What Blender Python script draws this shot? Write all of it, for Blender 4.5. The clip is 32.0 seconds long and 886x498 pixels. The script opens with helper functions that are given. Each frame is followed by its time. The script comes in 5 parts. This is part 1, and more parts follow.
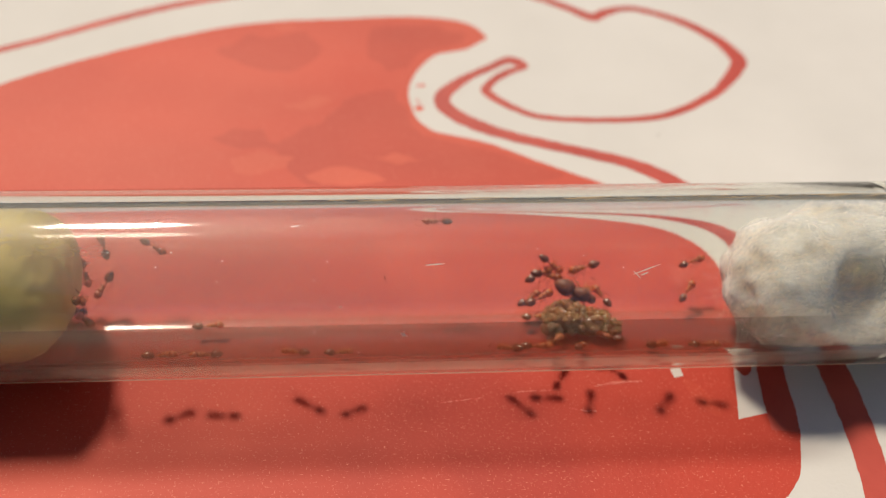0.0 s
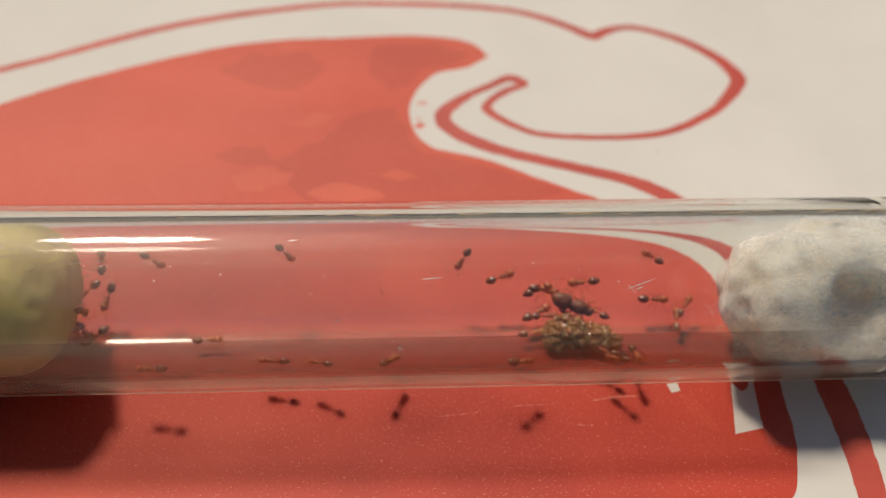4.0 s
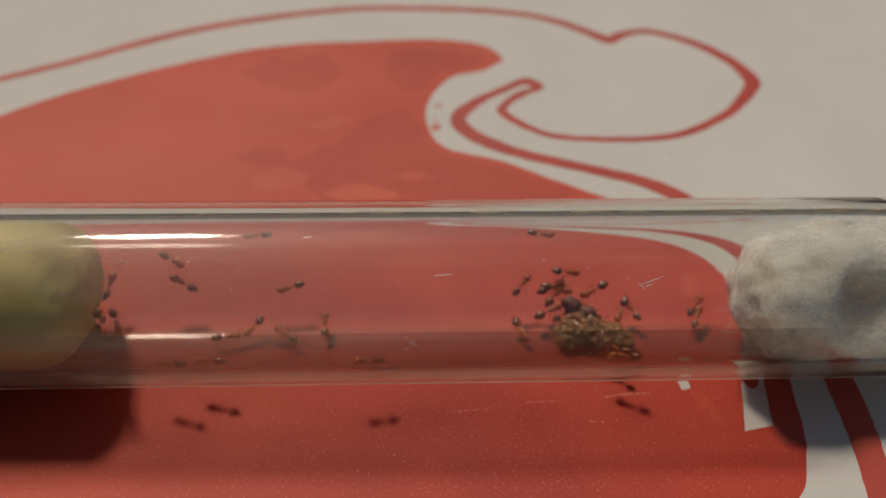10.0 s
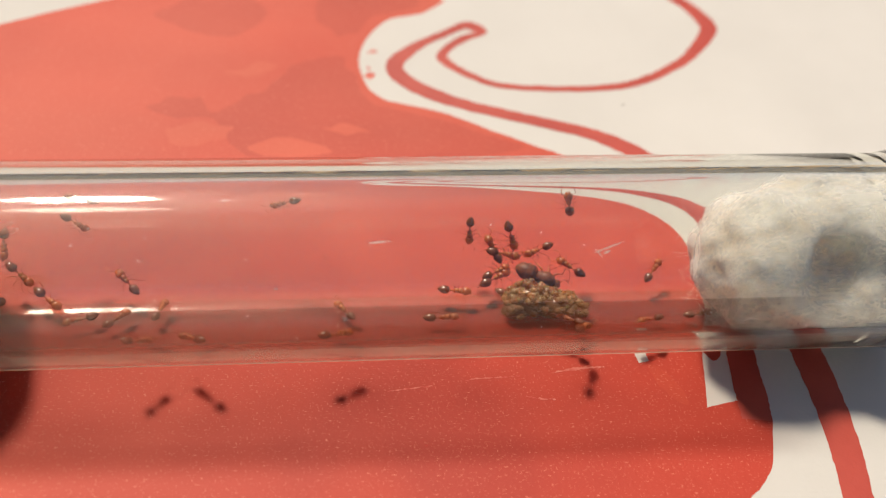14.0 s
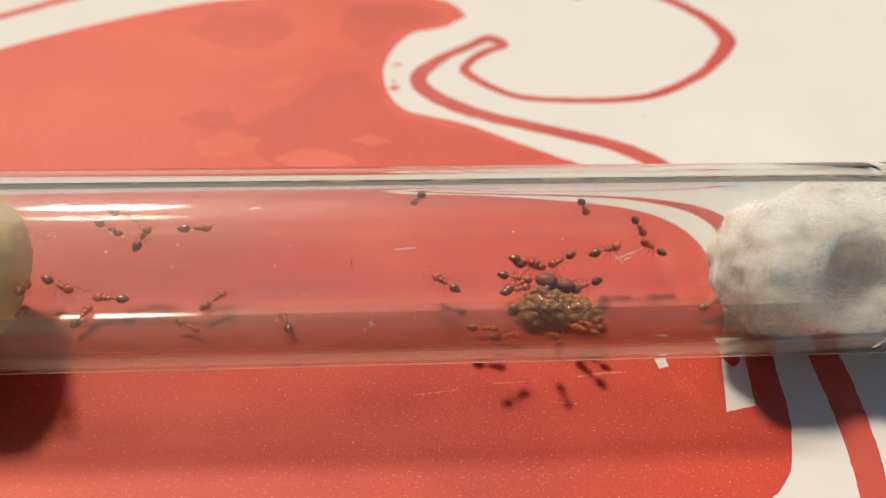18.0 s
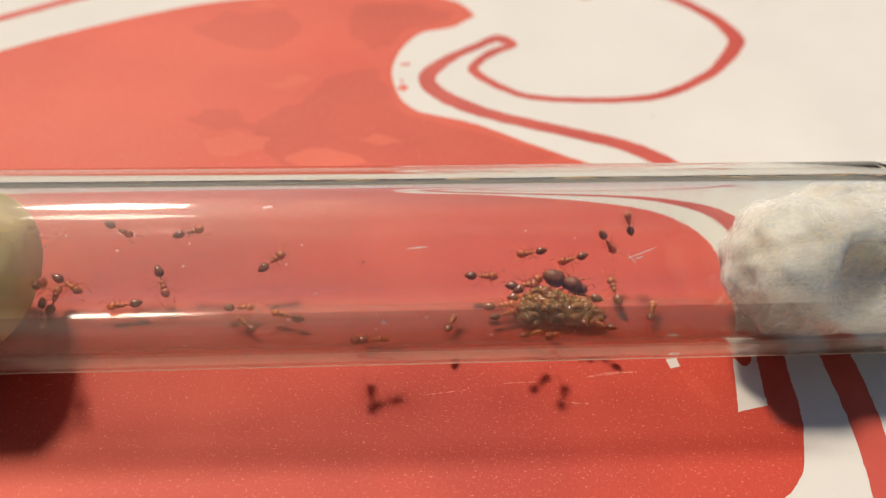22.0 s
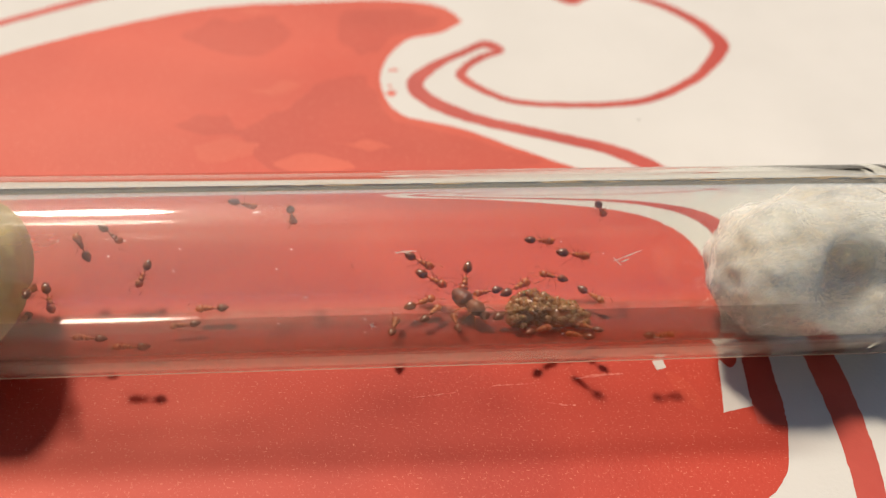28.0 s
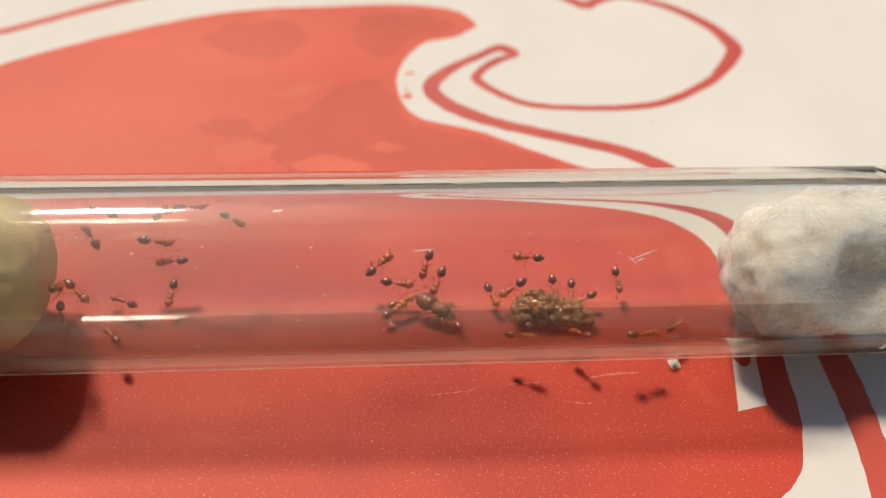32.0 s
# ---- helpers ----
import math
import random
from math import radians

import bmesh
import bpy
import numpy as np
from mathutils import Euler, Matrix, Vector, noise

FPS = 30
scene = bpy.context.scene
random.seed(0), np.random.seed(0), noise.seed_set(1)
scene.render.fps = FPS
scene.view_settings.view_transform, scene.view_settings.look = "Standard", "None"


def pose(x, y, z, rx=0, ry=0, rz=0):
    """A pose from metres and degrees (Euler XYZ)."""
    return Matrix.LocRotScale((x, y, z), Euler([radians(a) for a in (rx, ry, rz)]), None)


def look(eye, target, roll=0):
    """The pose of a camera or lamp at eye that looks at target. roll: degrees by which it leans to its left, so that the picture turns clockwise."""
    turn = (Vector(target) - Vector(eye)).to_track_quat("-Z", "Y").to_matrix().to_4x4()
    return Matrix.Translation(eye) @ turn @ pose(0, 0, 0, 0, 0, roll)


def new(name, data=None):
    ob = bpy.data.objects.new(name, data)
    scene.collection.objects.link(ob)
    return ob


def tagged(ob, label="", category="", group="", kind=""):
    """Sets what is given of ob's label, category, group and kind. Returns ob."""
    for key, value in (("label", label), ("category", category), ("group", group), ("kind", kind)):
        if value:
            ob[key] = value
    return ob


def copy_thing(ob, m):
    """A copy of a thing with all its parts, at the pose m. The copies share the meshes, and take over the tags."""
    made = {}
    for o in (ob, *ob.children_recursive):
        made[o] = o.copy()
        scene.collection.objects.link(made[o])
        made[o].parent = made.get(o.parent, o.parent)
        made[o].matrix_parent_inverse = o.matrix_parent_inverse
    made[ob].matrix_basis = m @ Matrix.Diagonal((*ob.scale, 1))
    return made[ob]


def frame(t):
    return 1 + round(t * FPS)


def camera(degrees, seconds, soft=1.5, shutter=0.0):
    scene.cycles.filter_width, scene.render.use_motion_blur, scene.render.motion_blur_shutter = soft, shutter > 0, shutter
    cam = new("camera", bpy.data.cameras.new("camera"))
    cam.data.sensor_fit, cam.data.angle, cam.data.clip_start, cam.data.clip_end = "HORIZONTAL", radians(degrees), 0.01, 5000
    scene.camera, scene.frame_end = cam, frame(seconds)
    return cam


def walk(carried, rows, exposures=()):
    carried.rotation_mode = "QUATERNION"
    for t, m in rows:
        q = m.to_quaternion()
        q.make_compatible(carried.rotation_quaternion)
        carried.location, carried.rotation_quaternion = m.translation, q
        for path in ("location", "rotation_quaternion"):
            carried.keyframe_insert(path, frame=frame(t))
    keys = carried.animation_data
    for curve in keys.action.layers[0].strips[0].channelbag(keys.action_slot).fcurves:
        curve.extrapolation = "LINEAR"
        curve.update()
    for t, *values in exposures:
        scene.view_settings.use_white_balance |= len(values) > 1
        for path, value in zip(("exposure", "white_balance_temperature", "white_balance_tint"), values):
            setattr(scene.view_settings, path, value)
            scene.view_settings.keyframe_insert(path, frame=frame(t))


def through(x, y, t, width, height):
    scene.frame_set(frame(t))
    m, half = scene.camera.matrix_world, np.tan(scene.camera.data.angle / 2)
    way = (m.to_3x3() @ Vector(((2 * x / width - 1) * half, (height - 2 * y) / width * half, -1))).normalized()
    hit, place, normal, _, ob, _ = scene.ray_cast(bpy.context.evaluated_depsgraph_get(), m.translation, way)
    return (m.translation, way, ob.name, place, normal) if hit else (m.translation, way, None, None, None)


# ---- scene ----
cam = camera(44.00, 32.0, 1.2)
cam.data.dof.use_dof, cam.data.dof.focus_distance, cam.data.dof.aperture_fstop = True, 0.088, 24.0
# seconds, place in millimetres, turn in degrees
PATH = [
    (0, -8.33, -63.20, 76.91, 44.23, -2.60, -3.68), (0.5, -8.34, -63.18, 77.12, 44.29, -2.70, -3.72), (1, -8.13, -63.49, 77.57, 44.38, -2.68, -3.70),
    (1.5, -7.97, -63.70, 77.33, 44.62, -2.62, -3.66), (2, -8.11, -64.11, 77.06, 44.94, -2.69, -3.65), (2.5, -7.61, -64.37, 77.06, 45.23, -2.43, -3.49),
    (3, -8.27, -64.10, 77.60, 45.07, -2.64, -3.66), (3.5, -7.54, -64.21, 77.26, 45.20, -2.42, -3.42), (5.5, -7.03, -63.87, 76.91, 45.42, -2.12, -3.13),
    (6, -7.11, -64.20, 76.91, 45.42, -2.17, -3.16), (6.5, -7.47, -64.20, 76.37, 45.35, -1.84, -2.89), (7, -8.73, -65.45, 77.28, 45.10, -1.66, -2.54),
    (7.5, -8.23, -65.61, 77.31, 45.01, -1.27, -1.91), (8, -7.21, -65.84, 77.61, 45.02, -1.32, -1.85), (8.5, -6.26, -65.56, 77.68, 44.99, -1.28, -1.88),
    (9, -6.27, -65.24, 78.07, 44.97, -1.25, -2.02), (9.5, -6.09, -65.86, 77.83, 45.40, -1.16, -2.08), (10, -6.51, -65.96, 77.52, 45.74, -1.55, -2.27),
    (10.5, -6.56, -65.51, 77.58, 45.91, -1.49, -2.63), (11, -6.23, -63.54, 75.42, 45.38, -1.64, -2.56), (11.5, -3.66, -58.27, 71.79, 44.25, -2.80, -3.66),
    (12, -5.17, -57.73, 71.08, 43.45, -3.60, -4.56), (12.5, -5.59, -58.06, 71.76, 43.24, -3.78, -4.84), (13, -5.63, -58.49, 71.39, 43.40, -3.74, -4.74),
    (13.5, -5.88, -58.37, 71.63, 43.12, -3.76, -4.84), (15.5, -6.38, -59.45, 72.53, 43.31, -3.49, -4.70), (16, -6.67, -59.78, 72.99, 43.44, -3.47, -4.65),
    (16.5, -6.54, -60.23, 73.15, 43.54, -3.29, -4.42), (17, -6.48, -60.59, 72.89, 43.78, -3.08, -4.27), (17.5, -6.43, -60.47, 73.00, 43.77, -2.91, -4.09),
    (18, -6.47, -60.29, 72.95, 43.83, -2.93, -4.06), (18.5, -6.44, -60.45, 72.94, 43.91, -2.85, -4.08), (19, -6.78, -60.77, 73.19, 43.97, -3.02, -4.18),
    (19.5, -6.47, -60.81, 73.00, 44.18, -2.79, -4.16), (20, -6.32, -60.45, 72.68, 44.26, -2.78, -4.01), (20.5, -6.47, -60.56, 72.90, 44.30, -2.81, -4.10),
    (21, -6.59, -60.42, 72.60, 44.25, -2.86, -4.09), (21.5, -6.61, -60.11, 72.60, 43.99, -2.84, -4.15), (22, -7.21, -60.24, 72.58, 43.94, -2.88, -3.99),
    (22.5, -7.04, -60.52, 72.53, 43.95, -2.78, -4.13), (23, -6.49, -60.71, 72.88, 43.80, -2.58, -4.12), (23.5, -7.00, -61.10, 73.31, 43.86, -2.87, -4.36),
    (24, -6.51, -60.74, 72.73, 44.02, -2.62, -4.10), (24.5, -6.81, -60.33, 72.81, 43.94, -2.76, -4.22), (25, -6.83, -60.41, 73.28, 43.75, -2.71, -4.31),
    (25.5, -6.99, -60.66, 72.75, 43.95, -2.93, -4.27), (27.5, -7.42, -60.68, 73.24, 44.00, -3.08, -4.47), (28, -7.16, -60.94, 73.23, 44.21, -3.07, -4.56),
    (28.5, -7.37, -61.15, 73.58, 44.23, -3.13, -4.65), (29, -7.05, -61.57, 73.54, 44.37, -2.87, -4.56), (29.5, -7.08, -61.68, 73.50, 44.55, -3.04, -4.53),
    (30, -7.16, -61.41, 73.45, 44.55, -2.99, -4.63), (30.5, -7.25, -61.93, 73.39, 44.70, -2.86, -4.38), (31, -7.47, -62.21, 73.60, 44.72, -2.96, -4.27),
    (31.5, -8.14, -62.34, 73.84, 44.66, -3.01, -4.31), (32, -7.92, -62.13, 73.45, 44.60, -2.82, -4.11),
]
EXPOSURE = [(0, -0.08), (2.0, -0.14), (3.5, -0.14), (5.5, -0.93), (10.9, -0.91), (11.5, -0.02), (12.5, 0.06), (32, 0.06)]
walk(cam, [(t, pose(x / 1000, y / 1000, z / 1000, a, b, c)) for t, x, y, z, a, b, c in PATH], EXPOSURE)

# ---- world, sun ----
world = bpy.data.worlds.new("sky")
scene.world = world
world.use_nodes = True
wt = world.node_tree
sky = wt.nodes.new("ShaderNodeTexSky")
sky.sky_type = "NISHITA"
sky.sun_disc = False
SUN_ELEV, SUN_SIDE = 59.5, 0.25          # elevation across the tube, drift of the shadows along it
sun_from = Vector((-SUN_SIDE, 1 / math.tan(radians(SUN_ELEV)), 1.0)).normalized()
sky.sun_elevation = math.asin(sun_from.z)
sky.sun_rotation = math.atan2(sun_from.x, sun_from.y)
sky.air_density, sky.dust_density, sky.ozone_density = 1.0, 2.2, 1.3
wt.links.new(sky.outputs[0], wt.nodes["Background"].inputs[0])
wt.nodes["Background"].inputs[1].default_value = 0.064
sun_data = bpy.data.lights.new("sun", "SUN")
sun_data.energy, sun_data.angle, sun_data.color = 4.0, radians(7.5), (1.0, 0.865, 0.695)
sun_data.cycles.use_multiple_importance_sampling = False
sun_data.cycles.is_caustics_light = True
scene.cycles.caustics_refractive, scene.cycles.caustics_reflective = True, False
sun = new("sun", sun_data)
sun.matrix_world = look(sun_from, (0, 0, 0))

# ---- materials ----


def material(name, colour=(0.5, 0.5, 0.5), rough=0.5, **more):
    m = bpy.data.materials.new(name)
    m.use_nodes = True
    b = m.node_tree.nodes["Principled BSDF"]
    b.inputs["Base Color"].default_value = (*colour, 1)
    b.inputs["Roughness"].default_value = rough
    for key, value in more.items():
        b.inputs[key.replace("_", " ")].default_value = value
    return m


def node(m, kind, **values):
    n = m.node_tree.nodes.new(kind)
    for key, value in values.items():
        n.inputs[key.replace("_", " ")].default_value = value
    return n


def join(m, a, b):
    m.node_tree.links.new(a, b)


def where(m):
    return node(m, "ShaderNodeTexCoord").outputs["Object"]


def grain(m, scale, detail=3.0, rough=0.55, stretch=None, turn=0.0):
    n = node(m, "ShaderNodeTexNoise", Scale=scale, Detail=detail, Roughness=rough)
    src = where(m)
    if stretch:
        mp = node(m, "ShaderNodeMapping", Scale=stretch, Rotation=(0, 0, radians(turn)))
        join(m, src, mp.inputs["Vector"])
        src = mp.outputs[0]
    join(m, src, n.inputs["Vector"])
    return n.outputs["Fac"]


def ramp(m, fac, *stops):
    r = node(m, "ShaderNodeValToRGB")
    e = r.color_ramp.elements
    while len(e) < len(stops):
        e.new(0.5)
    for el, (at, col) in zip(e, stops):
        el.position, el.color = at, (*col, 1)
    join(m, fac, r.inputs[0])
    return r.outputs["Color"]


def blend(m, fac, a, b, kind="MIX"):
    x = node(m, "ShaderNodeMix")
    x.data_type, x.blend_type = "RGBA", kind
    if isinstance(fac, float):
        x.inputs[0].default_value = fac
    else:
        join(m, fac, x.inputs[0])
    join(m, a, x.inputs[6])
    join(m, b, x.inputs[7])
    return x.outputs[2]


def bump(m, fac, distance, strength=1.0):
    b = node(m, "ShaderNodeBump", Strength=strength, Distance=distance)
    join(m, fac, b.inputs["Height"])
    join(m, b.outputs[0], m.node_tree.nodes["Principled BSDF"].inputs["Normal"])


def base(m):
    return m.node_tree.nodes["Principled BSDF"].inputs["Base Color"]


def make_paper():
    m = material("drawing_paper", (0.78, 0.76, 0.72), 0.75, Specular_IOR_Level=0.3)
    join(m, ramp(m, grain(m, 60, 4), (0.3, (0.62, 0.605, 0.575)), (0.7, (0.67, 0.655, 0.625))), base(m))
    bump(m, grain(m, 2600, 3), 0.00006, 0.5)
    return m


def make_marker(name, k, gain=1.0):
    """Red felt-tip ink in overlapping swipes, paler towards the back, with pale fibres where it thinned out; k: how
    thickly it was laid on.
    """
    m = material(name, (0.6, 0.06, 0.04), 0.62, Specular_IOR_Level=0.5)
    tone = ramp(m, grain(m, 38, 2, 0.4), *[(at, (r * k, g * k ** gain, b * k ** gain)) for at, r, g, b in ((0.38, 0.60, 0.064, 0.029), (0.46, 0.54, 0.043, 0.017), (0.56, 0.52, 0.038, 0.014), (0.64, 0.45, 0.028, 0.010))])
    # A second tone, mixed in more and more towards the back of the sheet.
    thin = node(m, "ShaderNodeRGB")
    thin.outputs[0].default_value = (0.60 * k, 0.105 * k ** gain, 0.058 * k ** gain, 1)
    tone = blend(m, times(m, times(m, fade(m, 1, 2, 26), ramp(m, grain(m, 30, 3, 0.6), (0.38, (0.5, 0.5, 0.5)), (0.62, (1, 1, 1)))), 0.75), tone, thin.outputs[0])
    swipe = ramp(m, grain(m, 55, 2, 0.5, (0.35, 1.6, 1)), (0.35, (0.92, 0.92, 0.92)), (0.65, (1.0, 1.0, 1.0)))
    tone = blend(m, 1.0, tone, swipe, "MULTIPLY")
    fibre = ramp(m, grain(m, 3600, 1, 0.5, (0.7, 1.7, 1), 28), (0.635, (0, 0, 0)), (0.85, (1, 1, 1)))
    cross = ramp(m, grain(m, 3300, 1, 0.5, (1.8, 0.8, 1), 40), (0.645, (0, 0, 0)), (0.86, (1, 1, 1)))
    fibre = blend(m, 1.0, fibre, cross, "ADD")
    pale = node(m, "ShaderNodeRGB")
    pale.outputs[0].default_value = (0.68, 0.19, 0.12, 1)
    join(m, blend(m, fibre, tone, pale.outputs[0]), base(m))
    bump(m, grain(m, 2600, 3), 0.00006, 0.5)
    return m


def make_line_ink():
    m = material("red_outline_ink", (0.56, 0.05, 0.035), 0.5)
    join(m, ramp(m, grain(m, 160, 3), (0.35, (0.42, 0.048, 0.032)), (0.65, (0.50, 0.070, 0.046))), base(m))
    bump(m, grain(m, 2600, 3), 0.00006, 0.5)
    return m


def make_glass():
    m = bpy.data.materials.new("clear_glass")
    m.use_nodes = True
    t = m.node_tree
    t.nodes.remove(t.nodes["Principled BSDF"])
    g = node(m, "ShaderNodeBsdfGlass", Roughness=0.0, IOR=1.5)
    g.inputs["Color"].default_value = (0.985, 0.99, 0.975, 1)
    join(m, g.outputs[0], t.nodes["Material Output"].inputs[0])
    return m


def make_film(name, rough, power, tint=0.985, side_on=0.9, face_on=0.04):
    """A thin face of clear glass: see-through, glossy towards grazing angles."""
    m = bpy.data.materials.new(name)
    m.use_nodes = True
    t = m.node_tree
    t.nodes.remove(t.nodes["Principled BSDF"])
    clear, gloss, mix = node(m, "ShaderNodeBsdfTransparent"), node(m, "ShaderNodeBsdfGlossy", Roughness=rough), node(m, "ShaderNodeMixShader")
    clear.inputs[0].default_value, gloss.inputs[0].default_value = (tint, tint, tint * 0.995, 1), (0.9, 0.9, 0.9, 1)
    side = node(m, "ShaderNodeLayerWeight", Blend=0.5)
    steep, share = node(m, "ShaderNodeMath"), node(m, "ShaderNodeMath")
    steep.operation, share.operation = "POWER", "MULTIPLY_ADD"
    steep.inputs[1].default_value, share.inputs[1].default_value, share.inputs[2].default_value = power, side_on, face_on
    join(m, side.outputs["Facing"], steep.inputs[0])
    join(m, steep.outputs[0], share.inputs[0])
    join(m, share.outputs[0], mix.inputs[0])
    join(m, clear.outputs[0], mix.inputs[1])
    join(m, gloss.outputs[0], mix.inputs[2])
    join(m, mix.outputs[0], t.nodes["Material Output"].inputs[0])
    return m


def fade(m, axis, start, stop):
    """0 before start, 1 past stop, along one axis of the thing, in millimetres."""
    xyz, f = node(m, "ShaderNodeSeparateXYZ"), node(m, "ShaderNodeMapRange")
    f.interpolation_type = "SMOOTHSTEP"
    f.inputs["From Min"].default_value, f.inputs["From Max"].default_value = start * 0.001, stop * 0.001
    join(m, where(m), xyz.inputs[0])
    join(m, xyz.outputs[axis], f.inputs["Value"])
    return f.outputs[0]


def times(m, a, b):
    x = node(m, "ShaderNodeMath")
    x.operation = "MULTIPLY"
    join(m, a, x.inputs[0])
    if isinstance(b, float):
        x.inputs[1].default_value = b
    else:
        join(m, b, x.inputs[1])
    return x.outputs[0]


def blot(m, centres, reach):
    """Ragged dirty blots round some places of a thing, in millimetres: 1 in their middle, 0 past their reach."""
    last = None
    for c in centres:
        gap, f = node(m, "ShaderNodeVectorMath"), node(m, "ShaderNodeMapRange")
        gap.operation, gap.inputs[1].default_value = "DISTANCE", [v * 0.001 for v in c]
        join(m, where(m), gap.inputs[0])
        f.inputs["From Min"].default_value, f.inputs["From Max"].default_value = reach * 0.001, 0.0
        join(m, gap.outputs["Value"], f.inputs["Value"])
        if last is None:
            last = f.outputs[0]
        else:
            top = node(m, "ShaderNodeMath")
            top.operation = "MAXIMUM"
            join(m, last, top.inputs[0])
            join(m, f.outputs[0], top.inputs[1])
            last = top.outputs[0]
    return times(m, last, ramp(m, grain(m, 420, 5, 0.7, (0.6, 1, 2.0)), (0.40, (0.1, 0.1, 0.1)), (0.62, (1.0, 1.0, 1.0))))


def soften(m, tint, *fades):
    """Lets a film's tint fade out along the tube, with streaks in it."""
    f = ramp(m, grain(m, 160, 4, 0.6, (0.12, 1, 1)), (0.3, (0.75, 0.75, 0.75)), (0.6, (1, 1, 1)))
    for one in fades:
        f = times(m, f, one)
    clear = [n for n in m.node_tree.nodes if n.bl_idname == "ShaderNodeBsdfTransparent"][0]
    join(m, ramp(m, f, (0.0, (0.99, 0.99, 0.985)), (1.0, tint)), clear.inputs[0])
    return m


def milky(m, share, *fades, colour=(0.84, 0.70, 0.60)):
    """Adds a pale scattering veil to a film, to lighten it."""
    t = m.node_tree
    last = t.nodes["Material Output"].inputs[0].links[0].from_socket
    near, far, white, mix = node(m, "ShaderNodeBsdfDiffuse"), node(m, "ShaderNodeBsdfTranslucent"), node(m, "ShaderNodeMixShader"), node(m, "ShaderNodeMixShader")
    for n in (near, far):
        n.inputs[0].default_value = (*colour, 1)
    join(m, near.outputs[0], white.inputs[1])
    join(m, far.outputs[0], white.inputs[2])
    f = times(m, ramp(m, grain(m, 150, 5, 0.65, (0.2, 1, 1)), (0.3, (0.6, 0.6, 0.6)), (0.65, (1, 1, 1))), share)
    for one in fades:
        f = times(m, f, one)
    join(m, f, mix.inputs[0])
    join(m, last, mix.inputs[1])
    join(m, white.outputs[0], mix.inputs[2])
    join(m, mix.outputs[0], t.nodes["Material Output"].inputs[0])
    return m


def make_haze_film():
    """Pale film added inside the glass to lighten the view, strongest by the damp plug."""
    m = bpy.data.materials.new("pale_haze_on_glass")
    m.use_nodes = True
    t = m.node_tree
    t.nodes.remove(t.nodes["Principled BSDF"])
    clear, near, far, white, mix = node(m, "ShaderNodeBsdfTransparent"), node(m, "ShaderNodeBsdfDiffuse"), node(m, "ShaderNodeBsdfTranslucent"), node(m, "ShaderNodeMixShader"), node(m, "ShaderNodeMixShader")
    for n in (near, far):
        n.inputs[0].default_value = (0.86, 0.74, 0.62, 1)
    join(m, near.outputs[0], white.inputs[1])
    join(m, far.outputs[0], white.inputs[2])
    patches = ramp(m, grain(m, 150, 5, 0.65, (0.35, 1, 1)), (0.35, (0.35, 0.35, 0.35)), (0.65, (1, 1, 1)))
    thin = ramp(m, fade(m, 0, 8, -30), (0.0, (0.004, 0.004, 0.004)), (1.0, (0.36, 0.36, 0.36)))
    join(m, times(m, patches, thin), mix.inputs[0])
    join(m, clear.outputs[0], mix.inputs[1])
    join(m, white.outputs[0], mix.inputs[2])
    join(m, mix.outputs[0], t.nodes["Material Output"].inputs[0])
    return m


def make_cotton(name, low, high, through, loose=0.0):
    """Cotton wool: light soaks through it; loose: how dense the threads lie, 0 for a solid face."""
    m = bpy.data.materials.new(name)
    m.use_nodes = True
    t = m.node_tree
    t.nodes.remove(t.nodes["Principled BSDF"])
    tone = ramp(m, grain(m, 190, 5, 0.6), (0.32, low), (0.62, high))
    near, far, mix = node(m, "ShaderNodeBsdfDiffuse"), node(m, "ShaderNodeBsdfTranslucent"), node(m, "ShaderNodeMixShader")
    mix.inputs[0].default_value = through
    threads = grain(m, 900, 5, 0.75, (0.6, 1.6, 1.2))
    b = node(m, "ShaderNodeBump", Strength=0.08, Distance=0.0002)
    join(m, threads, b.inputs["Height"])
    for n in (near, far):
        join(m, tone, n.inputs["Color"])
        join(m, b.outputs[0], n.inputs["Normal"])
    join(m, near.outputs[0], mix.inputs[1])
    join(m, far.outputs[0], mix.inputs[2])
    last = mix
    if loose:
        gap, last = node(m, "ShaderNodeBsdfTransparent"), node(m, "ShaderNodeMixShader")
        low_k, high_k = max(0.0, loose - 0.32), min(1.0, loose + 0.32)
        holes = ramp(m, grain(m, 700, 5, 0.8, (0.5, 1.7, 1.2)), (0.36, (low_k,) * 3), (0.64, (high_k,) * 3))
        join(m, holes, last.inputs[0])
        join(m, gap.outputs[0], last.inputs[1])
        join(m, mix.outputs[0], last.inputs[2])
    join(m, last.outputs[0], t.nodes["Material Output"].inputs[0])
    return m


def glassy(m, share, colour):
    """Lets one look some way through a thin or jelly-like thing."""
    t = m.node_tree
    last = t.nodes["Material Output"].inputs[0].links[0].from_socket
    clear, mix = node(m, "ShaderNodeBsdfTransparent"), node(m, "ShaderNodeMixShader")
    clear.inputs[0].default_value, mix.inputs[0].default_value = (*colour, 1), share
    join(m, last, mix.inputs[1])
    join(m, clear.outputs[0], mix.inputs[2])
    join(m, mix.outputs[0], t.nodes["Material Output"].inputs[0])


def make_shell(name, dark, light, rough=0.25, sub=0.25):
    m = material(name, light, rough, Subsurface_Weight=sub, Subsurface_Scale=0.0004, Specular_IOR_Level=1.0)
    join(m, ramp(m, grain(m, 1800, 3), (0.35, dark), (0.65, light)), base(m))
    return m


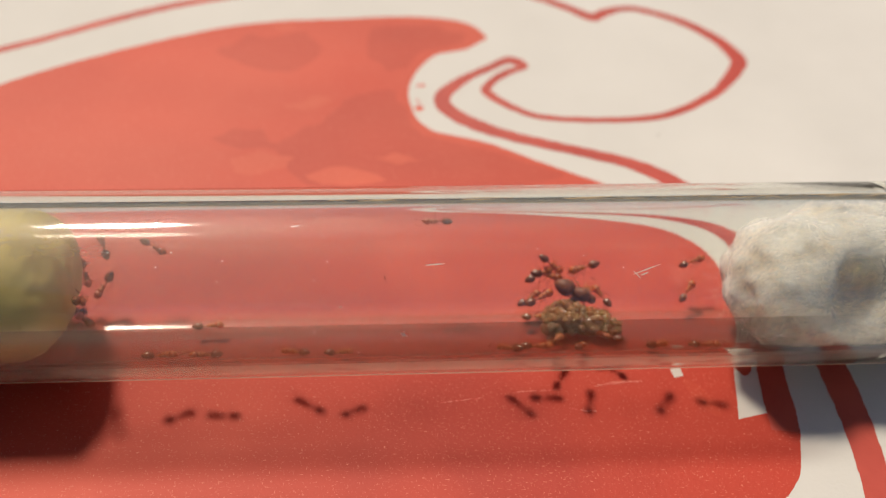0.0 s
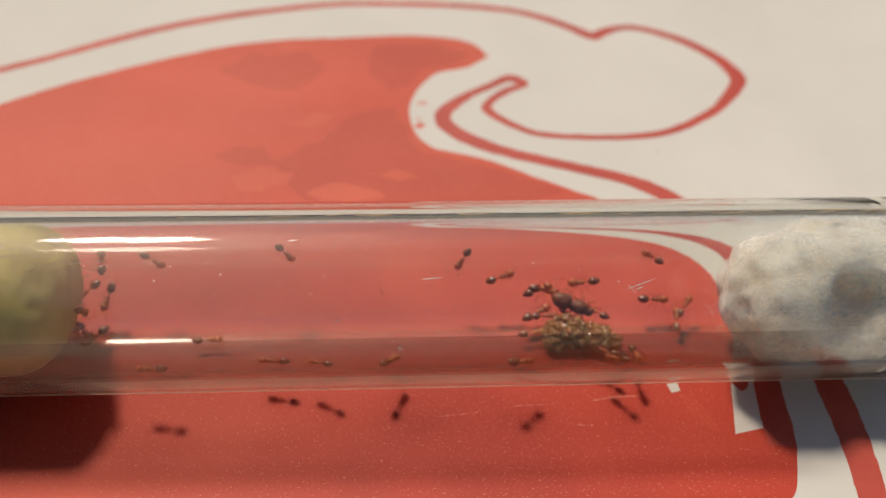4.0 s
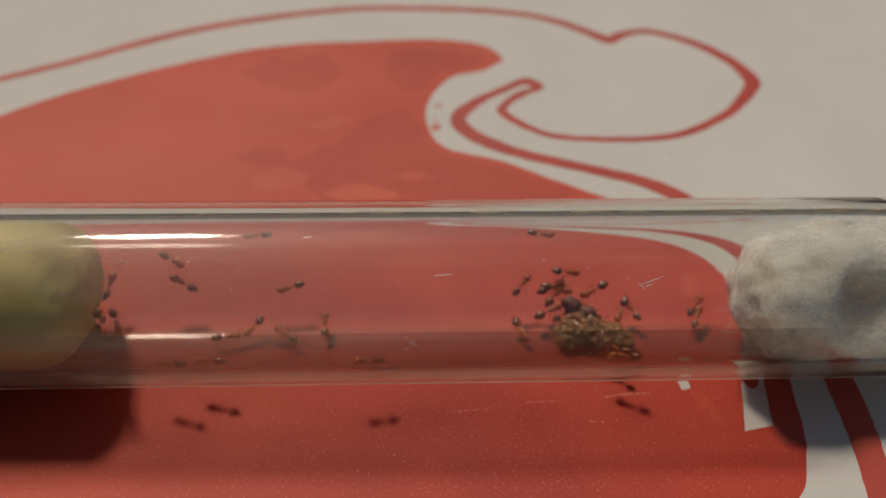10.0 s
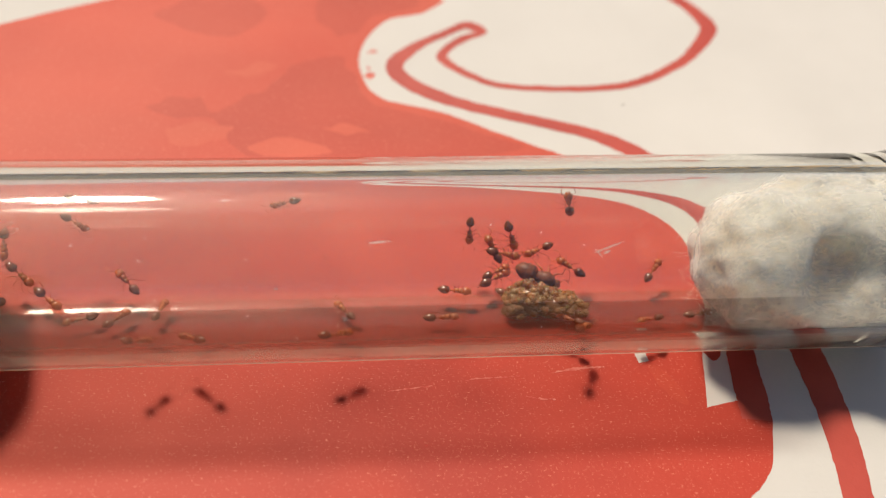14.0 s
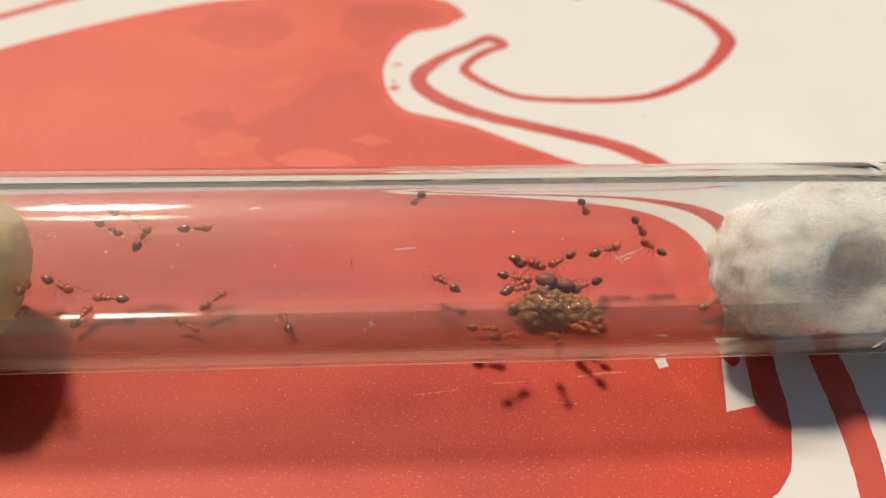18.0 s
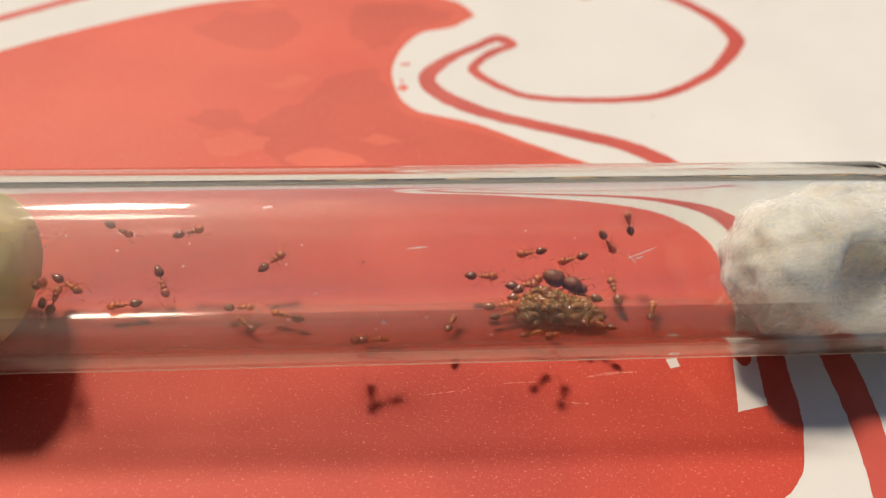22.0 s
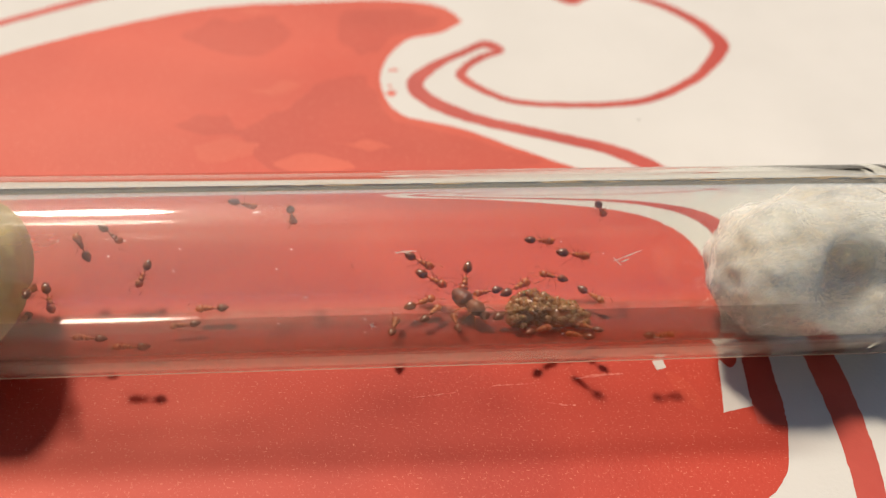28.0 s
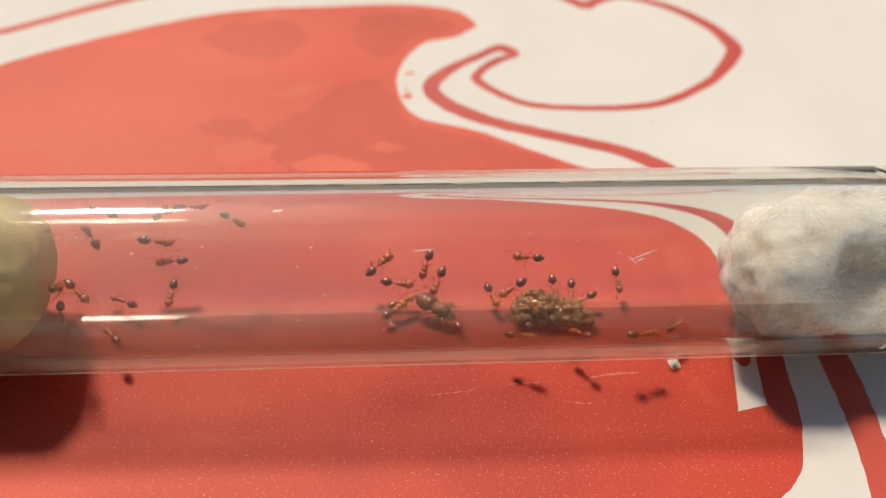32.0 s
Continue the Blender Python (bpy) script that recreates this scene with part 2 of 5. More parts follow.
PAPER, LINE = make_paper(), make_line_ink()
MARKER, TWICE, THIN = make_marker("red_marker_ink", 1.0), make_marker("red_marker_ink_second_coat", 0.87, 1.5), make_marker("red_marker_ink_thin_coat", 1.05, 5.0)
GLASS, FLOOR_SHADE = make_glass(), make_film("floor_shade_film", 0.08, 2.4, 0.60, 0.05, 0.018)
OUTER_FACE, FRONT_SHADE = make_film("glass_outer_face", 0.05, 3.2), make_film("front_shade_film", 0.2, 4.0, 0.62, 0.0, 0.012)
# Grey tint of the floor film puts the shade below the tube into colour.
soften(FLOOR_SHADE, (0.82, 0.78, 0.76), fade(FLOOR_SHADE, 2, 1.0, -1.6), fade(FLOOR_SHADE, 0, 34, 26))
milky(FLOOR_SHADE, 0.045, fade(FLOOR_SHADE, 2, 1.0, -1.2), fade(FLOOR_SHADE, 0, 32, 22))
# Tinted front film, added to paint the dark band of the tube's shadow.
soften(FRONT_SHADE, (0.66, 0.61, 0.585), fade(FRONT_SHADE, 2, -3.0, -0.4), fade(FRONT_SHADE, 0, 33, 25))
milky(FRONT_SHADE, 0.13, fade(FRONT_SHADE, 2, -3.0, 1.0), fade(FRONT_SHADE, 0, 14, -26), colour=(0.86, 0.60, 0.50))
# Pale films that paint a haze and a glint along the lower glass edge.
EDGE_HAZE = make_film("painted_edge_haze", 0.2, 4.0, 0.98, 0.0, 0.03)
milky(EDGE_HAZE, 0.16)
EDGE_GLINT = make_film("painted_edge_glint", 0.2, 4.0, 0.98, 0.0, 0.05)
milky(EDGE_GLINT, 0.5)
SHEEN = make_film("glossy_glass_face", 0.04, 2.4, 0.985, 0.0, 0.025)
HAZE = make_haze_film()
WHITE_COTTON = material("white_cotton_wool", (0.97, 0.96, 0.94), 1.0, Specular_IOR_Level=0.0, Sheen_Weight=0.6, Sheen_Roughness=0.6, Subsurface_Weight=1.0, Subsurface_Scale=0.004)
WHITE_COTTON.node_tree.nodes["Principled BSDF"].inputs["Subsurface Radius"].default_value = (1.0, 0.97, 0.92)
clean = ramp(WHITE_COTTON, grain(WHITE_COTTON, 230, 5, 0.65), (0.34, (0.86, 0.79, 0.68)), (0.56, (0.95, 0.91, 0.84)))
dirty = blot(WHITE_COTTON, ((30.6, -5.6, 2.8), (32.6, -5.6, 2.9), (38.4, -5.2, 4.0)), 1.7)
stain = node(WHITE_COTTON, "ShaderNodeRGB")
stain.outputs[0].default_value = (0.40, 0.33, 0.25, 1)
join(WHITE_COTTON, blend(WHITE_COTTON, dirty, clean, stain.outputs[0]), base(WHITE_COTTON))
soaked, body_mix = node(WHITE_COTTON, "ShaderNodeBsdfTranslucent"), node(WHITE_COTTON, "ShaderNodeMixShader")
soaked.inputs[0].default_value, body_mix.inputs[0].default_value = (0.97, 0.94, 0.88, 1), 0.16
join(WHITE_COTTON, WHITE_COTTON.node_tree.nodes["Principled BSDF"].outputs[0], body_mix.inputs[1])
join(WHITE_COTTON, soaked.outputs[0], body_mix.inputs[2])
join(WHITE_COTTON, body_mix.outputs[0], WHITE_COTTON.node_tree.nodes["Material Output"].inputs[0])
FLUFF = make_cotton("loose_cotton_wool", (0.95, 0.94, 0.92), (0.98, 0.98, 0.975), 0.35, 0.12)
THREAD = make_cotton("cotton_thread", (0.95, 0.945, 0.93), (0.98, 0.98, 0.975), 0.35)
YELLOW_COTTON = material("yellowed_damp_cotton", (0.8, 0.7, 0.45), 0.7)
join(YELLOW_COTTON, ramp(YELLOW_COTTON, grain(YELLOW_COTTON, 190, 5, 0.6), (0.32, (0.50, 0.40, 0.10)), (0.62, (0.72, 0.60, 0.23))), base(YELLOW_COTTON))
bump(YELLOW_COTTON, grain(YELLOW_COTTON, 1100, 5, 0.75), 0.0002, 0.3)
AMBER = make_shell("amber_ant_cuticle", (0.52, 0.14, 0.033), (0.76, 0.25, 0.055), 0.32, 0.3)
LEG = make_shell("thin_amber_ant_leg", (0.36, 0.085, 0.018), (0.55, 0.155, 0.034), 0.3, 0.0)
DARK = make_shell("dark_brown_ant_cuticle", (0.15, 0.040, 0.014), (0.29, 0.082, 0.026), 0.26, 0.0)
QUEEN_SHELL = make_shell("dark_queen_cuticle", (0.16, 0.048, 0.024), (0.29, 0.092, 0.044), 0.5, 0.1)
QUEEN_SHELL.node_tree.nodes["Principled BSDF"].inputs["Specular IOR Level"].default_value = 0.4
QUEEN_BAND = make_shell("brown_queen_band", (0.16, 0.045, 0.02), (0.28, 0.085, 0.035), 0.4, 0.1)
BROOD = make_shell("amber_brood", (0.36, 0.18, 0.065), (0.58, 0.34, 0.13), 0.16, 0.3)
PALE_BROOD = make_shell("pale_brood", (0.46, 0.31, 0.13), (0.66, 0.48, 0.23), 0.16, 0.4)
MOUND = make_shell("sticky_brood_mass", (0.28, 0.13, 0.045), (0.46, 0.24, 0.085), 0.16, 0.3)
for soft, clear, tint in ((BROOD, 0.58, (0.98, 0.70, 0.46)), (PALE_BROOD, 0.35, (0.92, 0.78, 0.52)), (MOUND, 0.50, (0.90, 0.52, 0.30)), (AMBER, 0.28, (0.88, 0.45, 0.25)), (LEG, 0.55, (0.90, 0.55, 0.32))):
    glassy(soft, clear, tint)
TABLE = material("plain_table_top", (0.42, 0.38, 0.33), 0.6)
join(TABLE, ramp(TABLE, grain(TABLE, 14, 5, 0.6, (1, 12, 1)), (0.3, (0.50, 0.45, 0.38)), (0.7, (0.62, 0.57, 0.49))), base(TABLE))
SCRATCH = material("pale_scratch_mark", (0.8, 0.76, 0.70), 0.5)
STREAK = material("brown_edge_streak", (0.30, 0.22, 0.13), 0.8)
SPECK = material("dark_dirt_speck", (0.05, 0.035, 0.025), 0.8)

from mathutils.geometry import tessellate_polygon

# ---- mesh helpers, in millimetres ----
MM = 0.001


def part(name, bm, mat, parent=None, label="", smooth=True):
    me = bpy.data.meshes.new(name)
    bmesh.ops.scale(bm, vec=(MM, MM, MM), verts=bm.verts)
    bm.to_mesh(me)
    bm.free()
    me.materials.append(mat)
    if smooth:
        me.polygons.foreach_set("use_smooth", [True] * len(me.polygons))
    ob = new(name, me)
    ob.cycles.is_caustics_receiver = mat is not GLASS
    if parent:
        ob.parent = parent
    if label:
        ob["label"] = label
    return ob


def again(ob, name, parent, m):
    """Another part on the same mesh."""
    o = new(name, ob.data)
    o.parent = parent
    o.matrix_basis = m
    return o


def smooth_line(points, steps=6, closed=False):
    """Points with further values along a Catmull-Rom curve through the given ones."""
    pts = [np.array(p, float) for p in points]
    n, out = len(pts), []
    for i in range(n if closed else n - 1):
        a, b = pts[i], pts[(i + 1) % n]
        before = pts[(i - 1) % n] if closed or i else a
        after = pts[(i + 2) % n] if closed or i + 2 < n else b
        for k in range(steps):
            u = k / steps
            out.append(0.5 * (2 * a + (b - before) * u + (2 * before - 5 * a + 4 * b - after) * u * u + (3 * a - before - 3 * b + after) * u ** 3))
    if not closed:
        out.append(pts[-1])
    return out


def pen_stroke(points, z, rnd, wobble=0.06, steps=7):
    """A flat inked line of changing width (x, y, width), with slightly uneven edges."""
    bm = bmesh.new()
    line = smooth_line(points, steps)
    pairs = []
    for i, p in enumerate(line):
        d = line[min(i + 1, len(line) - 1)][:2] - line[max(i - 1, 0)][:2]
        d = d / (np.hypot(*d) + 1e-9)
        side = np.array((-d[1], d[0]))
        w = abs(p[2]) / 2
        pairs.append([bm.verts.new((*(p[:2] + side * s * (w + rnd.uniform(-wobble, wobble))), z)) for s in (1, -1)])
    for (a, b), (c, d) in zip(pairs, pairs[1:]):
        bm.faces.new((a, b, d, c))
    return bm


def flat_area(points, z, rnd, wobble=0.05, steps=6):
    """A flat inked patch inside a smooth closed line."""
    line = smooth_line(points, steps, True)
    out = []
    for i, p in enumerate(line):
        w = min(wobble, 0.2 * np.hypot(*(line[(i + 1) % len(line)] - p)), 0.2 * np.hypot(*(line[i - 1] - p)))
        out.append(Vector((p[0] + rnd.uniform(-w, w), p[1] + rnd.uniform(-w, w), z)))
    bm = bmesh.new()
    vs = [bm.verts.new(p) for p in out]
    for tri in tessellate_polygon([out]):
        f = bm.faces.new([vs[k] for k in tri])
        f.normal_update()
        if f.normal.z < 0:
            f.normal_flip()
    return bm


def lathe(profile, segments=96):
    """Turns (x, radius) points round the tube's line; radius 0 makes a pole."""
    bm = bmesh.new()
    rings = []
    for x, r in profile:
        if r < 1e-6:
            rings.append([bm.verts.new((x, 0, 0))])
        else:
            rings.append([bm.verts.new((x, r * math.cos(2 * math.pi * k / segments), r * math.sin(2 * math.pi * k / segments))) for k in range(segments)])
    for a, b in zip(rings, rings[1:]):
        for k in range(segments):
            j = (k + 1) % segments
            if len(a) == 1:
                bm.faces.new((a[0], b[j], b[k]))
            elif len(b) == 1:
                bm.faces.new((a[k], a[j], b[0]))
            else:
                bm.faces.new((a[k], a[j], b[j], b[k]))
    bmesh.ops.recalc_face_normals(bm, faces=bm.faces)
    return bm


def add_ball(bm, centre, radii, turn=None, segments=12, rings=8, taper=0.0):
    """An ellipsoid; taper narrows it towards its -x end."""
    m = Matrix.Translation(centre) @ (turn or Matrix())
    made = bmesh.ops.create_uvsphere(bm, u_segments=segments, v_segments=rings, radius=1.0)["verts"]
    for v in made:
        x, y, z = v.co
        s = 1 + taper * x
        v.co = m @ Vector((x * radii[0], y * radii[1] * s, z * radii[2] * s))
    return made


def add_limb(bm, points, radii, sides=6):
    """A jointed tapering limb through points."""
    rings = []
    for i, (p, r) in enumerate(zip(points, radii)):
        d = (Vector(points[min(i + 1, len(points) - 1)]) - Vector(points[max(i - 1, 0)])).normalized()
        q = d.to_track_quat("Z", "Y")
        rings.append([bm.verts.new(Vector(p) + q @ Vector((r * math.cos(2 * math.pi * k / sides), r * math.sin(2 * math.pi * k / sides), 0))) for k in range(sides)])
    for a, b in zip(rings, rings[1:]):
        for k in range(sides):
            bm.faces.new((a[k], a[(k + 1) % sides], b[(k + 1) % sides], b[k]))
    bm.faces.new(rings[0][::-1])
    bm.faces.new(rings[-1])


# ---- table and drawing ----
bm = bmesh.new()
bmesh.ops.create_grid(bm, x_segments=1, y_segments=1, size=20000)
for v in bm.verts:
    v.co.z = -0.35
tagged(part("ground", bm, TABLE, smooth=False), "plain wooden table top under the sheet of paper", "table top", kind="structure")

rnd = random.Random(4)
bm = bmesh.new()
bmesh.ops.create_cube(bm, size=1)
for v in bm.verts:
    v.co = Vector((v.co.x * 420, 20 + v.co.y * 297, -0.15 + v.co.z * 0.3))
drawing = tagged(part("drawing_paper", bm, PAPER, smooth=False), "white drawing paper with a red felt-tip wave pattern", "paper")

LOOP = [(-59.1, 39.2, 1.0), (-53.0, 42.6, 1.1), (-49.0, 44.5, 1.2), (-43.6, 47.1, 1.2), (-37.6, 50.3, 1.3), (-31.8, 53.0, 1.3), (-25.6, 55.2, 1.3), (-18.6, 57.0, 1.2),
        (-10.8, 58.4, 1.1), (-3.6, 58.5, 1.1), (3.7, 58.2, 1.1), (11.0, 57.1, 1.1), (15.2, 55.4, 1.2), (18.5, 53.2, 1.3), (21.2, 51.2, 1.6), (22.8, 52.2, 1.4),
        (25.8, 53.2, 1.1), (29.2, 52.2, 1.2), (33.0, 49.7, 1.4), (35.9, 46.5, 1.6), (37.4, 43.2, 2.0), (37.3, 41.3, 1.9), (35.3, 38.3, 1.5), (32.8, 35.6, 1.2),
        (28.0, 32.5, 1.1), (23.8, 31.3, 1.0), (18.0, 31.1, 0.9), (12.3, 31.7, 0.9), (9.0, 33.6, 1.0), (6.6, 36.2, 1.2), (7.4, 38.2, 1.0), (9.3, 39.9, 1.1),
        (11.7, 41.0, 0.6)]
BAND = [(11.9, 41.0, 0.4), (10.9, 41.7, 1.5), (9.6, 42.3, 1.3), (7.3, 40.8, 1.1), (4.6, 39.0, 1.2), (2.7, 37.2, 1.6), (1.5, 35.6, 1.8), (1.5, 33.8, 1.9),
        (3.0, 31.8, 1.9), (5.3, 30.1, 1.8), (8.3, 28.5, 1.6), (14.2, 26.3, 1.5), (19.9, 24.2, 1.7), (23.0, 22.4, 1.9), (25.1, 20.5, 2.1), (27.8, 17.4, 2.3),
        (29.6, 12.9, 2.5), (29.8, 7.0, 2.6), (29.2, 1.3, 2.8), (28.6, -3.4, 2.4), (28.3, -6.6, 2.55), (28.2, -9.2, 2.6), (28.0, -11.0, 2.4)]
STRIPE = [(33.7, 10.8, 2.3), (34.2, 4.7, 2.9), (34.1, -0.9, 2.95), (34.3, -4.4, 2.8), (34.55, -8.9, 2.75), (34.45, -13.5, 2.6), (34.1, -17.1, 2.5), (33.4, -21.8, 2.4)]
FILL = [(-57.8, 30.1), (-53.0, 34.1), (-47.8, 37.9), (-42.3, 41.1), (-36.4, 44.0), (-30.2, 46.7), (-23.8, 49.0), (-17.1, 50.3),
        (-10.3, 50.8), (-3.3, 51.3), (2.2, 50.9), (5.8, 49.6), (7.5, 47.0), (7.7, 46.8), (7.4, 46.6), (4.7, 44.5),
        (1.1, 43.3), (-1.4, 39.8), (-2.4, 36.0), (-1.8, 32.0), (-0.2, 29.6), (2.1, 28.6), (6.3, 27.1), (10.9, 24.3),
        (17.0, 20.8), (21.8, 17.5), (24.6, 14.0), (26.3, 10.0), (26.6, 4.9), (26.1, -0.0), (25.0, -5.4), (24.3, -9.3),
        (24.2, -9.6), (24.5, -9.6), (26.6, -9.15), (26.9, -9.1), (29.3, -10.0), (28.7, -13.1), (27.7, -15.8), (25.5, -18.0),
        (21.6, -20.4), (3.1, -22.6), (-23.1, -22.6), (-60.0, -22.6)]
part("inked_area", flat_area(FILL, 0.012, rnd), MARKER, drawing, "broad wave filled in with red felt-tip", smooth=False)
SECOND_COAT = (((-23.8, 28.2), (-21.5, 30.0), (-18.6, 29.9), (-17.2, 27.4), (-14.0, 30.2), (-11.5, 32.0), (-9.5, 35.0), (-4.0, 36.5), (-2.7, 33.5), (-1.0, 28.6), (4.5, 26.5), (9.5, 24.0), (13.0, 21.6), (-2.0, 20.5), (-13.0, 20.6), (-15.5, 23.2), (-17.0, 26.4), (-20.5, 26.6)),
               ((-24.5, 44.2), (-21.0, 47.6), (-14.5, 48.0), (-12.2, 44.6), (-14.5, 41.0), (-18.5, 40.4)),
               ((-6.8, 43.0), (-5.8, 49.0), (1.5, 49.6), (5.0, 47.8), (4.6, 46.0), (0.0, 44.2), (-2.2, 41.0), (-4.5, 40.2)))
THIN_COAT = (((-21.6, 24.8), (-18.4, 26.2), (-15.0, 25.2), (-15.8, 23.4), (-18.0, 22.6), (-21.0, 22.9)), ((-6.4, 25.0), (-4.6, 25.7), (-1.6, 24.4), (-4.0, 23.9)),
             ((-13.6, 22.0), (-11.0, 23.6), (-7.4, 22.8), (-5.4, 21.4), (-9.0, 20.7)), ((-16.4, 34.0), (-13.0, 35.8), (-10.8, 35.0), (-13.6, 33.2)), ((-21.0, 48.2), (-17.0, 49.6), (-13.5, 49.0), (-17.0, 48.2)))
for coats, ink, name, label, z in ((SECOND_COAT, TWICE, "second_coat", "darker patch where the ink overlaps", 0.015), (THIN_COAT, THIN, "thin_patch", "paler patch of thin ink", 0.018)):
    for shape in coats:
        edge = []
        for (x0, y0), (x1, y1) in zip(shape, shape[1:] + shape[:1]):
            r = 0.16 * math.hypot(x1 - x0, y1 - y0)
            edge += [(x0, y0), ((x0 + x1) / 2 + rnd.uniform(-r, r), (y0 + y1) / 2 + rnd.uniform(-r, r))]
        part(name, flat_area(edge, z, rnd, 0.12, 4), ink, drawing, label, smooth=False)
part("inked_outline", pen_stroke(LOOP, 0.020, rnd), LINE, drawing, "thin red felt-tip outline of the wave crest", smooth=False)
part("inked_band", pen_stroke(BAND, 0.028, rnd), LINE, drawing, "red felt-tip band following the wave", smooth=False)
part("inked_stripe", pen_stroke(STRIPE, 0.020, rnd), LINE, drawing, "dark red felt-tip stripe", smooth=False)
part("bare_patch", flat_area([(19.4, -4.0), (20.3, -4.0), (20.5, -4.9), (19.6, -5.0)], 0.030, rnd, 0.08, 1), PAPER, drawing, "small bare spot left white in the ink", smooth=False)
part("ink_drop", flat_area([(25.3, -3.8), (26.8, -3.9), (26.6, -4.6), (26.0, -5.0), (25.6, -4.6)], 0.032, rnd, 0.04, 4), LINE, drawing, "small red drop of ink", smooth=False)
part("thin_patch", flat_area([(20.2, -5.3), (21.3, -5.6), (22.6, -7.9), (22.8, -9.3), (21.7, -8.8), (20.6, -6.9)], 0.024, rnd, 0.1, 4), THIN, drawing, "paler patch of thin ink", smooth=False)

STREAK_INK = material("worn_marker_ink", (0.72, 0.24, 0.18), 0.7)
join(STREAK_INK, ramp(STREAK_INK, grain(STREAK_INK, 900, 3), (0.40, (0.56, 0.07, 0.045)), (0.66, (0.74, 0.27, 0.21))), base(STREAK_INK))
for line in ([(4.9, -6.3, 0.06), (6.0, -6.1, 0.14), (7.8, -6.05, 0.12), (9.4, -5.95, 0.06)], [(12.2, -5.75, 0.08), (13.6, -5.5, 0.26), (15.2, -5.35, 0.22), (16.6, -5.3, 0.08)],
             [(-1.5, -7.1, 0.06), (0.2, -6.9, 0.12), (2.4, -6.7, 0.06)], [(9.6, -8.0, 0.07), (10.8, -8.3, 0.10), (12.0, -8.4, 0.06)]):
    part("worn_streak", pen_stroke(line, 0.026, rnd, 0.07, 9), STREAK_INK, drawing, "pale streak where the ink has worn off", smooth=False)
for shape in ([(-1.9, 33.3), (-1.2, 33.9), (-0.7, 33.4), (-1.3, 32.7)], [(-1.5, 37.3), (-0.8, 37.8), (-0.3, 37.4)], [(-1.7, 34.6), (-1.3, 34.8), (-1.2, 34.3)]):
    part("ink_smudge", flat_area(shape, 0.022, rnd, 0.08, 3), STREAK_INK, drawing, "small pink smudge of ink", smooth=False)

# ---- unseen walls added round the table, to block skylight and to reflect ----
CREAM = material("cream_wall_paint", (0.66, 0.60, 0.50), 0.8)
join(CREAM, ramp(CREAM, grain(CREAM, 3, 4), (0.3, (0.60, 0.54, 0.44)), (0.7, (0.70, 0.64, 0.54))), base(CREAM))
BEIGE = material("cream_reflector", (0.85, 0.78, 0.62), 0.6)
join(BEIGE, ramp(BEIGE, grain(BEIGE, 12, 5, 0.6, (1, 1, 12)), (0.3, (0.66, 0.55, 0.39)), (0.7, (0.80, 0.70, 0.52))), base(BEIGE))
BLOCKER = material("dark_light_blocker", (0.08, 0.06, 0.045), 0.7)
join(BLOCKER, ramp(BLOCKER, grain(BLOCKER, 9, 5, 0.6, (1, 1, 10)), (0.3, (0.06, 0.045, 0.035)), (0.7, (0.11, 0.085, 0.065))), base(BLOCKER))
for name, x, y, dx, dy, h in (("reflector_north", 0, 520, 1400, 60, 130), ("wall_south", 0, -600, 1400, 60, 60), ("wall_east", 730, -90, 60, 1280, 150), ("light_blocker_west", -230, -200, 60, 900, 400)):
    bm = bmesh.new()
    bmesh.ops.create_cube(bm, size=1)
    for v in bm.verts:
        v.co = Vector((x + v.co.x * dx, y + v.co.y * dy, -0.3 + (v.co.z + 0.5) * h))
    dark_one = name == "light_blocker_west"
    tagged(part(name, bm, BLOCKER if dark_one else BEIGE if name == "reflector_north" else CREAM, smooth=False), "unseen dark wall added beside the table to block skylight" if dark_one else "unseen cream reflector added behind the table" if name == "reflector_north" else "unseen low cream wall added for reflections and bounced light", "wall", kind="structure")

# ---- glass tube ----
AXIS = pose(0, 0, 0.008)
RIM, CLOSED, R_OUT, R_IN = 40.2, -108.0, 8.0, 6.5
tube = tagged(new("glass_tube"), "clear glass test tube lying on the drawing, stopped with cotton", "test tube")
tube.matrix_basis = AXIS


def around(degrees, radius):
    """A place in the tube's cross-section: degrees from its floor, up the back side."""
    return (radius * math.sin(radians(degrees)), -radius * math.cos(radians(degrees)))


def sweep(section, xs, closed):
    """Carries a cross-section of (y, z) points along the tube."""
    bm = bmesh.new()
    rings = [[bm.verts.new((x, y, z)) for y, z in section] for x in xs]
    n = len(section)
    for a, b in zip(rings, rings[1:]):
        for k in range(n if closed else n - 1):
            bm.faces.new((a[k], a[(k + 1) % n], b[(k + 1) % n], b[k]))
    if closed:
        bm.faces.new(rings[0])
        bm.faces.new(rings[-1][::-1])
        bmesh.ops.recalc_face_normals(bm, faces=bm.faces)
    return bm


LENGTHS = list(np.linspace(CLOSED, RIM - 1.2, 14))
rim = [(RIM - 1.2, R_OUT), (RIM - 0.8, 8.12), (RIM - 0.3, 8.25), (RIM, 8.05), (RIM + 0.06, 7.5), (RIM - 0.1, 6.95), (RIM - 0.5, 6.6), (RIM - 1.2, R_IN)]
section = [(x, R_OUT) for x in LENGTHS[:-1]] + rim + [(x, R_IN) for x in LENGTHS[-2::-1]]
wall = part("wall", lathe(section + section[:1], 180), GLASS, tube, "clear round glass wall with a rounded lip")
wall.visible_shadow, wall.cycles.is_caustics_caster = False, True
for radius in (R_OUT + 0.004, R_IN - 0.01):
    part("glass_face", sweep([around(a, radius) for a in np.linspace(150, 238, 40)], LENGTHS, False), SHEEN, tube, "glossy upper face of the glass")
